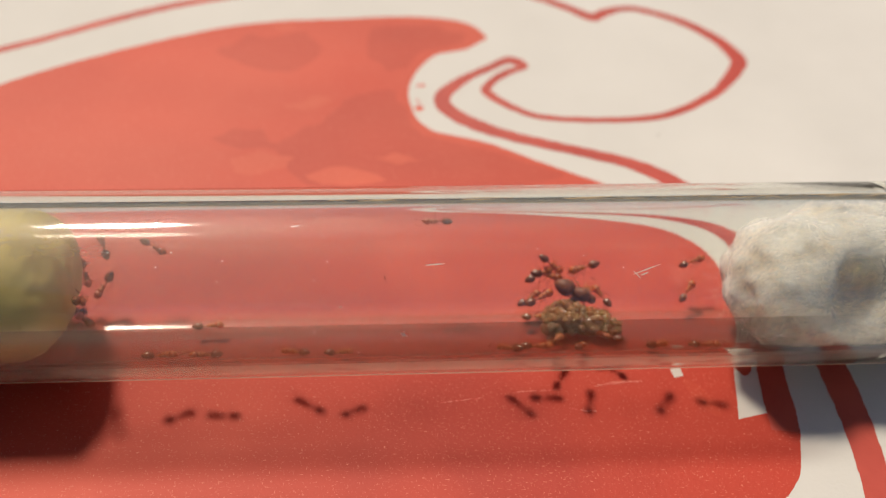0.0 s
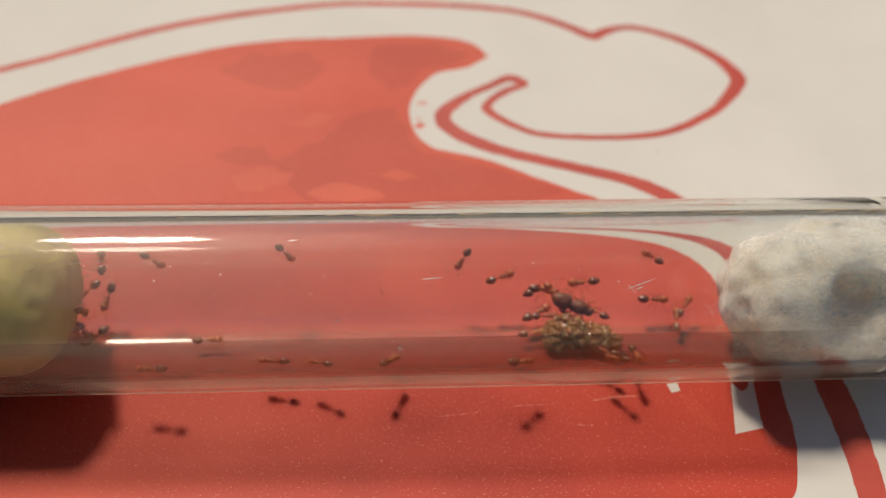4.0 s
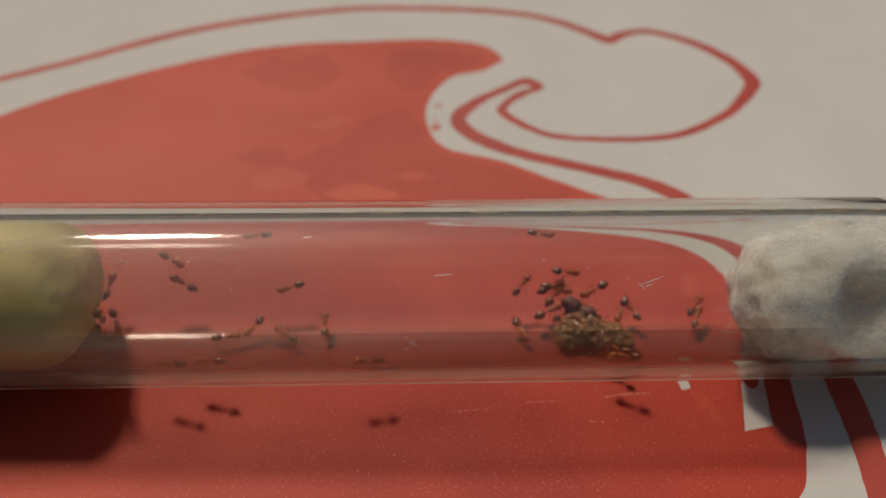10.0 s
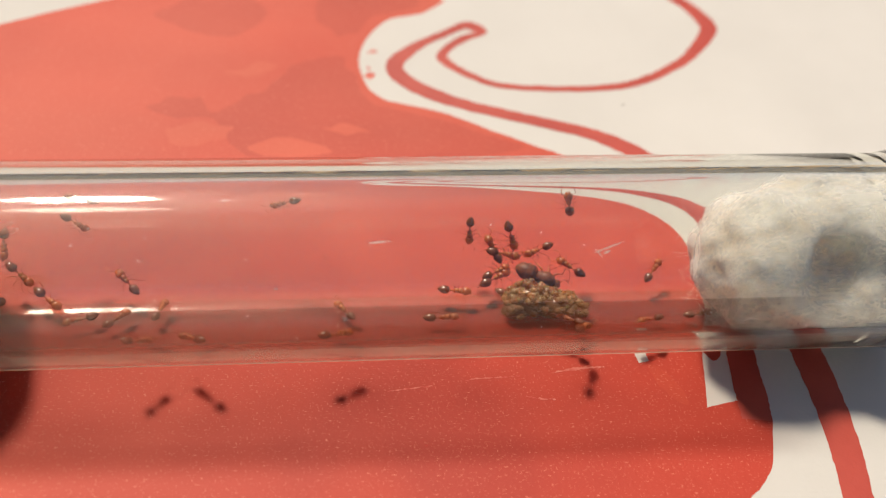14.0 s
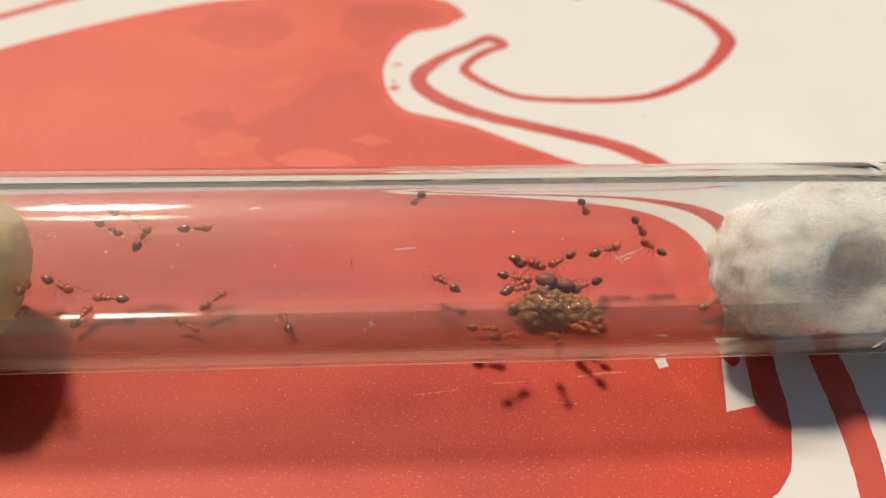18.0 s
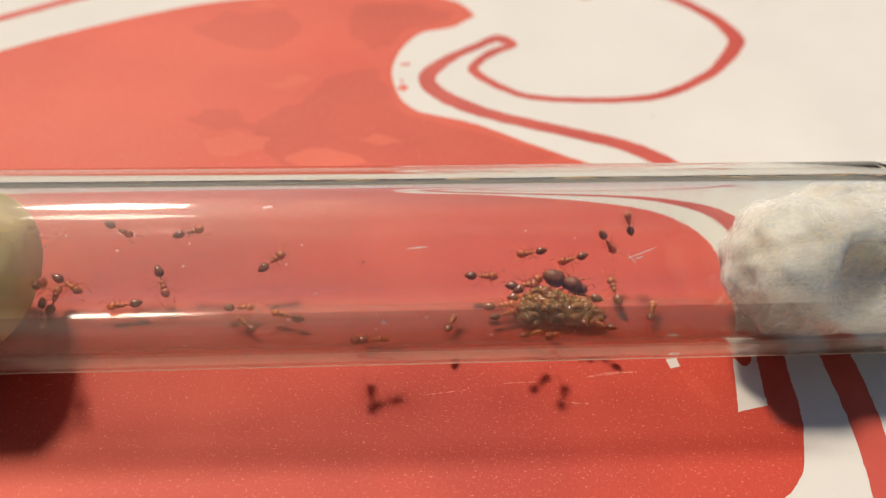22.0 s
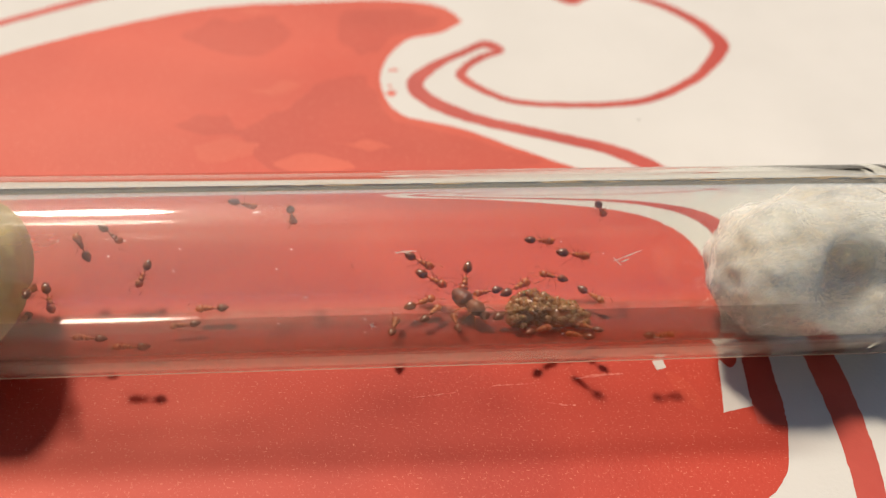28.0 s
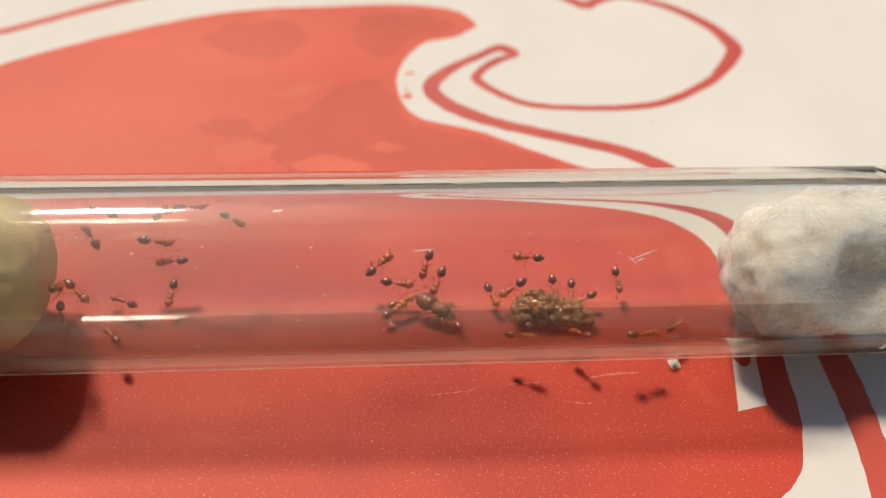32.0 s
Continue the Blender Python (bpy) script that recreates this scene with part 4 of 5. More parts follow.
    walk(colony[3], [(t, on_face(x, y, z, h)) for t, x, y, z, h in (
        (0, -31.66, -2.94, 1.39, 37), (1, -31.7, -2.98, 1.62, 35), (2, -31.68, -3.09, 1.2, 34), (3, -31.72, -3.02, 1.6, 35), (6, -32.68, 2.02, -3.72, 24),
        (7, -33.1, 1.54, -3.98, 21), (8, -31.64, -2.97, 1.23, 47), (9, -31.74, -3.14, 1.52, 37), (10, -31.7, -3.26, 0.96, 26), (11, -31.64, -2.92, 1.34, 37),
        (12.67, -32.94, 3.28, -2.87, -13), (14.33, -32.36, 4.24, -1.48, -64), (16, -31.69, 4.77, 0.14, -114), (16.67, -31.38, 1.49, 1.35, -58), (17.33, -31.41, -1.16, 1.83, -1),
        (18, -31.78, -3.17, 1.73, 56), (19, -31.66, -2.87, 1.51, 56), (20, -31.58, -2.69, 1.3, 56), (21, -31.65, -2.9, 1.38, 56), (22, -31.57, -2.61, 1.36, 46),
        (23, -31.54, -2.49, 1.36, 45), (24, -31.51, -2.43, 1.13, 46), (25, -31.68, -2.83, 1.8, 48), (28, -31.63, -2.82, 1.44, 56), (29, -31.53, -2.41, 1.39, 50),
        (30, -31.45, -2.1, 1.21, 51), (31, -31.56, -2.56, 1.35, 51), (32, -31.54, -2.57, 1.22, 44),
    )])
    walk(colony[4], [(t, on_face(x, y, z, h)) for t, x, y, z, h in (
        (0, -33.09, 0.61, -4.4, -127), (1, -32.99, 0.61, -4.39, -127), (2, -32.99, 0.49, -4.43, -120), (3, -33.39, 0.59, -4.39, -121), (6, -33.36, 0.29, -4.49, -148),
        (7, -33.3, -0.05, -4.56, -122), (8, -33.17, -0.47, -4.62, -107), (9, -33.84, -0.67, -4.64, -138), (10, -33.74, -0.26, -4.59, -156), (11, -33.05, -0.22, -4.63, -191),
        (12.67, -32.84, -0.21, -4.73, -143), (14.33, -32.66, -0.33, -4.74, -96), (16, -32.47, -0.46, -4.73, -48), (16.5, -32.96, -0.36, -4.71, -90), (17, -33.35, -0.26, -4.7, -132),
        (18, -33.74, -0.26, -4.7, -126), (19, -33.85, -0.16, -4.68, -155), (20, -33.54, -0.26, -4.71, -137), (21, -33.65, -0.36, -4.72, -132), (21.5, -33.26, -0.36, -4.72, -89),
        (22, -32.97, -0.36, -4.72, -47), (22.5, -33.36, -0.26, -4.71, -94), (23, -33.74, -0.16, -4.69, -140), (24, -33.65, -0.37, -4.72, -135), (25, -33.75, 0.05, -4.64, -148),
        (28, -33.56, -0.27, -4.7, -133), (29, -33.75, -0.18, -4.67, -131), (30, -33.76, -0.17, -4.67, -145), (30.5, -33.27, -0.18, -4.67, -99), (31, -32.88, -0.29, -4.69, -52),
        (32, -32.6, -0.29, -4.69, -27),
    )])
    walk(colony[5], [(t, on_wall(x, a, h)) for t, x, a, h in (
        (0, -30.5, 79, 96), (1, -30.3, 81, 98), (2, -30.1, 76, 108), (3, -30.2, 80, 99), (6, -31.9, 72, 59), (7, -31.8, 72, 71),
        (8, -32.5, 64, 89), (9, -32.3, 49, 37), (11, -32.1, 53, 102), (11.67, -31.8, 48, 52), (12.33, -31.4, 43, 2), (13, -31.0, 38, -48),
        (16, -30.9, 34, -33), (17, -30.8, 32, -35), (18, -30.8, 32, -29), (19, -30.8, 30, -29), (20, -30.7, 32, -39), (21, -30.7, 32, -41),
        (22, -30.8, 32, -34), (23, -30.8, 34, -37), (24, -31.0, 34, -66), (25, -31.3, 34, -60), (28, -31.5, 25, -74), (29, -31.5, 25, -73),
        (30, -31.3, 23, -67), (31, -31.0, 24, -56), (32, -31.1, 29, -46),
    )])
    walk(colony[6], [(t, on_wall(x, a, h)) for t, x, a, h in (
        (0, -24.8, -58, 20), (0.33, -27.2, -30, -16), (0.67, -29.6, -2, -53), (1, -32.0, 26, -89), (2, -31.8, 21, -106), (3, -32.1, 22, -112),
        (4.33, -30.8, 1, -142), (5.67, -29.5, -20, -172), (7, -28.3, -41, -202), (7.5, -26.4, -16, -239), (8, -24.6, 10, -276), (8.33, -24.1, -13, -290),
        (8.67, -23.6, -36, -305), (9, -23.1, -58, -319), (9.5, -22.6, -52, -257), (10, -22.1, -46, -194), (10.5, -21.5, -52, -251), (11, -20.8, -58, -309),
        (11.5, -19.6, -54, -250), (12, -18.4, -49, -192), (13, -18.6, -55, -212), (16, -10.2, -36, -232), (17, -11.8, -9, -228), (18, -11.7, -12, -253),
        (19, -12.0, -2, -237), (20, -11.7, -7, -248), (21, -12.0, -5, -231), (22, -12.4, -4, -203), (22.33, -12.3, -1, -145), (22.67, -12.3, 2, -87),
        (23, -12.3, 6, -29), (23.33, -10.7, -15, -26), (23.67, -9.1, -36, -24), (24, -7.5, -57, -21), (25, -6.5, -45, 45), (28, -2.8, -17, 76),
        (28.5, -4.2, -20, 113), (29, -5.5, -23, 150), (29.5, -10.9, -40, 163), (30, -16.3, -57, 176), (30.33, -12.5, -57, 127), (30.67, -8.6, -57, 79),
        (31, -4.7, -57, 31), (31.33, -4.5, -37, 34), (31.67, -4.4, -17, 38), (32, -4.2, 3, 41),
    )])
    walk(colony[7], [(t, on_wall(x, a, h)) for t, x, a, h in (
        (0, -20.9, -58, 177), (0.33, -20.0, -58, 127), (0.67, -19.0, -58, 77), (1, -18.1, -59, 28), (1.33, -17.7, -58, 86), (1.67, -17.3, -58, 145),
        (2, -16.9, -57, 203), (3, -21.6, -58, 182), (6, -26.8, -58, 155), (6.5, -25.2, -58, 103), (7, -23.5, -57, 51), (7.5, -24.2, -46, -2),
        (8, -25.0, -36, -54), (8.5, -25.0, -43, -118), (9, -25.1, -50, -182), (10, -25.1, -59, -199), (12, -24.3, -48, -208), (12.5, -23.6, -29, -246),
        (13, -22.9, -11, -284), (16, -23.5, -9, -350), (16.33, -24.0, 11, -400), (16.67, -24.5, 32, -449), (17, -25.0, 52, -498), (17.5, -22.1, 66, -429),
        (18, -19.3, 80, -359), (19, -19.7, 91, -367), (19.5, -14.9, 72, -360), (20, -10.2, 53, -352), (20.33, -9.9, 38, -408), (20.67, -9.7, 23, -465),
        (21, -9.5, 8, -522), (21.33, -11.0, 21, -576), (21.67, -12.5, 34, -630), (22, -13.9, 47, -684), (22.5, -12.2, 35, -727), (23, -10.5, 23, -769),
        (24, -8.9, 2, -778), (24.2, -9.3, 27, -765), (24.4, -9.6, 52, -752), (24.6, -10.0, 78, -738), (24.8, -10.4, 103, -725), (25, -10.8, 128, -712),
        (28, -15.0, 121, -762), (28.33, -15.5, 118, -811), (28.67, -16.0, 115, -860), (29, -16.5, 112, -908), (29.33, -19.2, 107, -849), (29.67, -21.9, 103, -789),
        (30, -24.6, 98, -730), (30.33, -23.0, 103, -783), (30.67, -21.4, 108, -836), (31, -19.8, 113, -888), (31.33, -20.2, 113, -831), (31.67, -20.6, 114, -774),
        (32, -21.0, 115, -716),
    )])
    walk(colony[8], [(t, on_wall(x, a, h)) for t, x, a, h in (
        (0, -13.6, -51, 149), (0.5, -15.2, -27, 150), (1, -16.8, -2, 151), (1.5, -14.5, -24, 94), (2, -12.3, -47, 37), (2.5, -14.8, -47, 88),
        (3, -17.3, -48, 139), (4.5, -13.6, -21, 175), (6, -9.8, 6, 212), (7, -15.7, 7, 219), (7.5, -15.5, 3, 177), (8, -15.3, -1, 136),
        (9, -15.4, 1, 137), (10, -12.6, 12, 92), (12, 0.5, 41, 93), (13, 4.5, 25, 32), (16, 4.2, 8, -26), (17, 5.3, 34, -25),
        (18, 7.6, 31, -13), (19, 7.5, 31, -15), (20, 6.6, 30, -20), (21, 7.6, 26, -10), (22, 7.4, 13, 10), (23, 7.4, 18, 21),
        (24, 7.2, 5, -30), (28, 8.5, 5, 20), (29, 8.2, 5, 20), (30, 8.1, 4, 20), (31, 8.0, 3, 17), (31.33, 8.0, 19, 70),
        (31.67, 7.9, 35, 123), (32, 7.9, 51, 176),
    )])
    walk(colony[9], [(t, on_wall(x, a, h)) for t, x, a, h in (
        (0, -1.3, 107, 178), (1, -7.0, 97, 184), (2, -13.0, 99, 171), (2.5, -13.3, 89, 221), (3, -13.6, 80, 272), (4.5, -15.4, 94, 312),
        (6, -17.2, 108, 351), (6.33, -16.4, 83, 357), (6.67, -15.6, 57, 363), (7, -14.8, 32, 369), (7.5, -15.9, 24, 431), (8, -17.1, 16, 492),
        (8.5, -16.9, 14, 450), (9, -16.8, 11, 409), (9.33, -16.4, 24, 458), (9.67, -16.1, 37, 507), (10, -15.7, 49, 557), (10.5, -15.4, 65, 540),
        (11, -15.1, 81, 524), (14.5, -7.9, 100, 568), (18, -0.7, 118, 612), (18.5, -4.1, 101, 663), (19, -7.6, 84, 713), (19.33, -6.2, 61, 702),
        (19.67, -4.9, 38, 692), (20, -3.5, 15, 681), (21, -1.7, 29, 741), (21.5, -0.4, 6, 766), (22, 1.0, -18, 790), (22.5, 1.9, -37, 750),
        (23, 2.9, -57, 710), (24, 2.9, -57, 767), (24.33, 3.1, -34, 763), (24.67, 3.2, -11, 759), (25, 3.4, 12, 755), (28, 0.4, -1, 766),
        (29, -0.8, -0, 765), (30, -8.8, 16, 801), (31, -5.6, 40, 779), (31.5, -11.6, 67, 727), (32, -17.7, 95, 676),
    )])
    walk(colony[10], [(t, on_wall(x, a, h)) for t, x, a, h in (
        (0, 22.2, 55, 20), (1, 24.9, 55, -12), (1.5, 24.5, 67, 45), (2, 24.0, 79, 102), (3, 19.8, 83, 151), (5, 18.5, 62, 138),
        (7, 17.3, 42, 126), (9, 16.1, 22, 114), (10, 15.8, 23, 122), (11, 15.8, 24, 132), (11.5, 18.7, 8, 69), (12, 21.6, -9, 6),
        (12.5, 21.4, -12, -54), (13, 21.2, -14, -114), (14, 20.4, -28, -163), (15, 19.6, -41, -213), (16, 18.8, -55, -262), (16.33, 19.1, -30, -296),
        (16.67, 19.4, -6, -329), (17, 19.8, 18, -362), (17.5, 19.2, 47, -390), (18, 18.6, 76, -418), (19, 15.6, 97, -348), (20, 17.7, 105, -368),
        (20.5, 16.2, 97, -425), (21, 14.7, 89, -482), (21.5, 15.7, 83, -549), (22, 16.8, 77, -615), (22.5, 13.9, 86, -570), (23, 11.0, 95, -524),
        (24, 10.5, 94, -591), (25, 11.3, 87, -551), (26.5, 13.2, 94, -488), (28, 15.1, 101, -425), (28.33, 15.0, 105, -372), (28.67, 15.0, 108, -319),
        (29, 14.9, 112, -266), (30, 15.0, 96, -322), (30.5, 14.8, 80, -378), (31, 14.6, 64, -434), (31.5, 15.1, 47, -439), (32, 15.7, 30, -443),
    )])
    walk(colony[11], [(t, on_wall(x, a, h)) for t, x, a, h in (
        (0, 9.1, 56, -39), (1, 9.1, 56, -24), (2, 9.0, 54, -21), (3, 8.2, 62, -17), (4.33, 3.3, 55, 35), (5.67, -1.5, 48, 87),
        (7, -6.4, 42, 138), (7.5, -4.8, 38, 71), (8, -3.3, 34, 3), (8.33, -4.6, 44, 55), (8.67, -5.9, 54, 106), (9, -7.2, 64, 158),
        (9.2, -7.4, 39, 164), (9.4, -7.7, 15, 170), (9.6, -7.9, -10, 176), (9.8, -8.1, -34, 183), (10, -8.4, -59, 189), (10.33, -6.5, -43, 247),
        (10.67, -4.7, -28, 306), (11, -2.9, -13, 365), (11.5, -1.5, -13, 434), (12, -0.2, -13, 502), (13, -4.9, -5, 496), (16, 0.6, -33, 443),
        (17, 5.5, -58, 396), (17.5, 4.9, -43, 374), (18, 4.4, -27, 353), (18.5, 3.1, -18, 404), (19, 1.7, -10, 455), (19.5, -0.6, -33, 483),
        (20, -2.9, -57, 510), (21, -6.2, -51, 548), (21.33, -6.0, -53, 489), (21.67, -5.8, -55, 431), (22, -5.6, -57, 373), (23, -1.8, -56, 340),
        (23.33, -1.1, -28, 320), (23.67, -0.4, -0, 300), (24, 0.3, 28, 280), (24.33, -1.0, 54, 244), (24.67, -2.2, 80, 207), (25, -3.4, 106, 171),
        (26.5, -7.3, 103, 223), (28, -11.1, 100, 275), (28.33, -11.7, 75, 255), (28.67, -12.2, 49, 235), (29, -12.8, 23, 214), (29.5, -15.9, 43, 232),
        (30, -19.1, 62, 249), (31, -20.9, 44, 238), (32, -23.0, 53, 186),
    )])
    walk(colony[12], [(t, on_wall(x, a, h)) for t, x, a, h in (
        (0, 8.0, 45, 26), (1, 7.8, 43, 22), (2, 8.2, 41, 28), (3, 8.1, 45, 27), (7, 8.5, 43, -4), (8, 8.7, 42, 6),
        (9, 5.7, 47, 25), (10, 8.2, 46, 24), (11, 10.0, 58, -12), (12, 9.8, 66, -56), (13, 9.6, 69, -104), (14.5, 9.3, 54, -48),
        (16, 9.0, 38, 8), (17, 9.2, 41, -13), (18, 9.1, 41, -9), (19, 9.3, 43, -15), (19.5, 5.1, 60, -69), (20, 0.9, 77, -123),
        (20.5, 1.2, 53, -93), (21, 1.5, 30, -63), (22, 3.9, 32, -3), (22.33, 4.3, 40, -61), (22.67, 4.7, 49, -118), (23, 5.1, 57, -176),
        (24, 2.0, 82, -205), (25, 4.0, 90, -174), (26, 2.5, 77, -126), (27, 1.1, 63, -78), (28, -0.4, 50, -30), (29, 1.3, 52, -48),
        (30, 0.4, 48, -75), (31, -0.4, 43, -84), (32, -1.2, 47, -108),
    )])
    walk(colony[13], [(t, on_wall(x, a, h)) for t, x, a, h in (
        (0, 7.0, 23, 33), (1, 7.2, 23, 38), (2, 7.6, 23, 14), (3, 8.6, 19, 4), (6, 8.2, 31, -44), (6.33, 6.8, 33, -92),
        (6.67, 5.4, 35, -140), (7, 4.0, 37, -188), (7.33, 2.9, 37, -240), (7.67, 1.8, 37, -293), (8, 0.8, 37, -345), (9, 1.9, 41, -334),
        (10, 5.5, 48, -307), (11, 2.9, 28, -260), (12, 8.7, 38, -327), (13, 8.4, 37, -335), (16, 7.7, 7, -332), (17, 8.0, 6, -327),
        (18, 8.1, 5, -332), (19, 6.7, -5, -336), (20, 6.1, -7, -340), (21, 6.3, -8, -322), (22, 5.5, -7, -340), (23, 4.7, -6, -345),
        (24, 5.7, -15, -375), (25, 5.0, -10, -343), (26.5, 3.8, -11, -303), (28, 2.5, -13, -264), (29, 2.2, -9, -279), (30, -1.9, 1, -309),
        (31, -2.5, 3, -316), (32, -3.6, 12, -337),
    )])
    walk(colony[14], [(t, on_wall(x, a, h)) for t, x, a, h in (
        (0, 12.3, 52, -163), (1, 12.5, 53, -160), (2, 12.5, 51, -168), (3, 12.5, 53, -176), (6, 12.6, 49, -171), (7, 12.5, 48, -172),
        (8, 12.5, 47, -165), (9, 12.2, 48, -162), (10, 12.4, 44, -152), (11, 12.3, 46, -161), (12, 16.2, 31, -173), (12.33, 15.3, 55, -206),
        (12.67, 14.5, 79, -239), (13, 13.6, 103, -272), (14.5, 14.5, 82, -244), (16, 15.3, 61, -216), (17, 14.5, 77, -233), (17.5, 15.1, 65, -288),
        (18, 15.7, 53, -343), (19, 15.7, 56, -332), (19.33, 15.0, 41, -392), (19.67, 14.3, 27, -451), (20, 13.6, 13, -511), (21, 13.6, 12, -510),
        (22, 13.0, 12, -563), (23, 11.9, 36, -580), (23.5, 9.6, 12, -622), (24, 7.3, -11, -664), (24.5, 6.7, -34, -671), (25, 6.2, -57, -678),
        (26.5, 6.6, -29, -683), (28, 6.9, -2, -687), (29, 6.4, -9, -702), (29.5, 4.2, -12, -665), (30, 2.1, -14, -628), (31, 1.7, -8, -626),
        (32, 0.8, -12, -605),
    )])
    walk(colony[15], [(t, on_wall(x, a, h)) for t, x, a, h in (
        (0, 13.8, 24, 124), (1, 13.7, 24, 130), (2, 13.9, 24, 129), (3, 13.8, 22, 133), (5, 13.2, 26, 175), (7, 12.7, 30, 217),
        (8, 12.9, 26, 208), (8.33, 11.4, 32, 264), (8.67, 9.9, 38, 321), (9, 8.4, 44, 377), (10, 9.6, 61, 353), (11, 10.8, 71, 354),
        (11.33, 11.2, 64, 301), (11.67, 11.6, 56, 247), (12, 12.0, 48, 194), (13, 11.9, 48, 205), (16, 12.0, 48, 198), (17, 12.4, 46, 205),
        (18, 12.1, 46, 207), (19, 12.3, 45, 205), (20, 12.3, 45, 199), (21, 12.3, 46, 198), (22, 12.1, 46, 196), (23, 11.6, 47, 185),
        (24, 10.4, 40, 169), (25, 8.9, 34, 193), (26, 9.3, 45, 247), (27, 9.7, 55, 300), (28, 10.1, 66, 354), (28.5, 10.2, 52, 311),
        (29, 10.4, 38, 268), (30, 10.3, 30, 263), (31, 10.3, 25, 270), (32, 10.0, 24, 278),
    )])
    walk(colony[16], [(t, on_wall(x, a, h)) for t, x, a, h in (
        (0, 11.1, 20, 27), (0.33, 11.1, 43, 33), (0.67, 11.2, 65, 39), (1, 11.3, 88, 44), (1.5, 9.2, 91, 104), (2, 7.2, 95, 163),
        (2.5, 4.6, 93, 223), (3, 2.0, 91, 283), (4.5, 1.3, 67, 220), (6, 0.5, 42, 157), (6.33, -3.5, 48, 102), (6.67, -7.5, 54, 47),
        (7, -11.4, 60, -8), (7.33, -13.1, 78, -60), (7.67, -14.7, 96, -112), (8, -16.4, 114, -164), (8.33, -16.0, 111, -213), (8.67, -15.7, 109, -262),
        (9, -15.4, 107, -311), (9.33, -16.3, 108, -265), (9.67, -17.3, 108, -218), (10, -18.3, 109, -171), (16, -25.7, 104, -216), (16.5, -25.6, 100, -147),
        (17, -25.5, 96, -78), (18, -24.8, 97, -29), (19, -23.2, 85, -45), (19.5, -23.8, 69, -79), (20, -24.4, 53, -113), (21, -25.0, 45, -118),
        (21.5, -22.8, 60, -51), (22, -20.7, 75, 16), (22.5, -19.0, 49, 74), (23, -17.3, 24, 131), (23.5, -18.5, 44, 109), (24, -19.7, 63, 86),
        (24.5, -21.5, 67, 125), (25, -23.2, 70, 163), (26.5, -23.4, 57, 204), (28, -23.7, 44, 246), (28.33, -24.9, 44, 194), (28.67, -26.0, 45, 142),
        (29, -27.1, 45, 90), (29.5, -27.3, 63, 88), (30, -27.4, 82, 85), (31, -27.1, 102, 86), (32, -28.0, 107, 138),
    )])
    walk(colony[17], [(t, on_wall(x, a, h)) for t, x, a, h in (
        (0, 7.4, 5, 2), (1, 7.3, 4, 12), (2, 7.4, -1, 20), (3, 7.3, 2, 19), (6, 7.5, 3, -14), (7, 7.6, 0, 27),
        (8, 7.6, 0, 13), (9, 7.5, 1, 3), (10, 9.3, 20, 35), (11, 9.0, -1, 18), (12, 9.1, 4, -14), (12.5, 9.6, 22, -42),
        (13, 10.0, 40, -70), (13.75, 9.3, 16, -43), (14.5, 8.6, -8, -15), (15.25, 7.8, -33, 12), (16, 7.1, -57, 40), (17, 9.4, -52, 55),
        (18, 9.9, -56, 91), (20, 7.4, -34, 51), (21, 7.2, -44, 67), (22, 7.3, -44, 36), (23, 8.7, -57, 56), (24, 8.8, -57, 54),
        (24.5, 10.1, -28, 5), (25, 11.5, 0, -44), (26, 11.5, 11, -95), (27, 11.5, 22, -146), (28, 11.5, 33, -197), (29, 11.5, 20, -168),
        (29.5, 11.6, 19, -106), (30, 11.6, 17, -44), (31, 11.9, 28, -101), (32, 11.5, 20, -96),
    )])
    walk(colony[18], [(t, on_wall(x, a, h)) for t, x, a, h in (
        (0, 16.9, -58, 44), (1, 15.7, -59, 39), (2, 15.0, -57, 78), (2.5, 15.3, -51, 17), (3, 15.7, -45, -43), (4.5, 16.2, -19, -95),
        (6, 16.7, 7, -146), (6.5, 16.2, -19, -192), (7, 15.7, -45, -237), (7.33, 15.8, -24, -239), (7.67, 16.0, -4, -240), (8, 16.1, 16, -241),
        (8.33, 15.2, -7, -234), (8.67, 14.3, -30, -227), (9, 13.3, -53, -220), (10, 13.9, -49, -206), (11, 13.7, -57, -239), (11.5, 14.4, -50, -278),
        (12, 15.2, -43, -317), (13, 14.5, -57, -327), (14.5, 13.9, -45, -280), (16, 13.2, -33, -233), (17, 13.3, -51, -245), (18, 12.9, -38, -235),
        (19, 13.8, -58, -243), (20, 14.2, -58, -219), (20.5, 15.3, -56, -258), (21, 16.4, -55, -296), (21.33, 16.1, -31, -284), (21.67, 15.8, -8, -272),
        (22, 15.5, 15, -260), (23, 14.0, 39, -255), (23.33, 13.4, 31, -311), (23.67, 12.7, 23, -366), (24, 12.0, 15, -422), (24.33, 12.4, 18, -370),
        (24.67, 12.9, 22, -317), (25, 13.3, 25, -265), (26.5, 13.2, 39, -318), (28, 13.1, 53, -370), (29, 14.5, 55, -339), (29.5, 14.0, 46, -385),
        (30, 13.6, 37, -430), (30.33, 14.1, 34, -372), (30.67, 14.7, 30, -315), (31, 15.2, 26, -257), (31.33, 15.4, -1, -287), (31.67, 15.7, -29, -316),
        (32, 16.0, -57, -346),
    )])
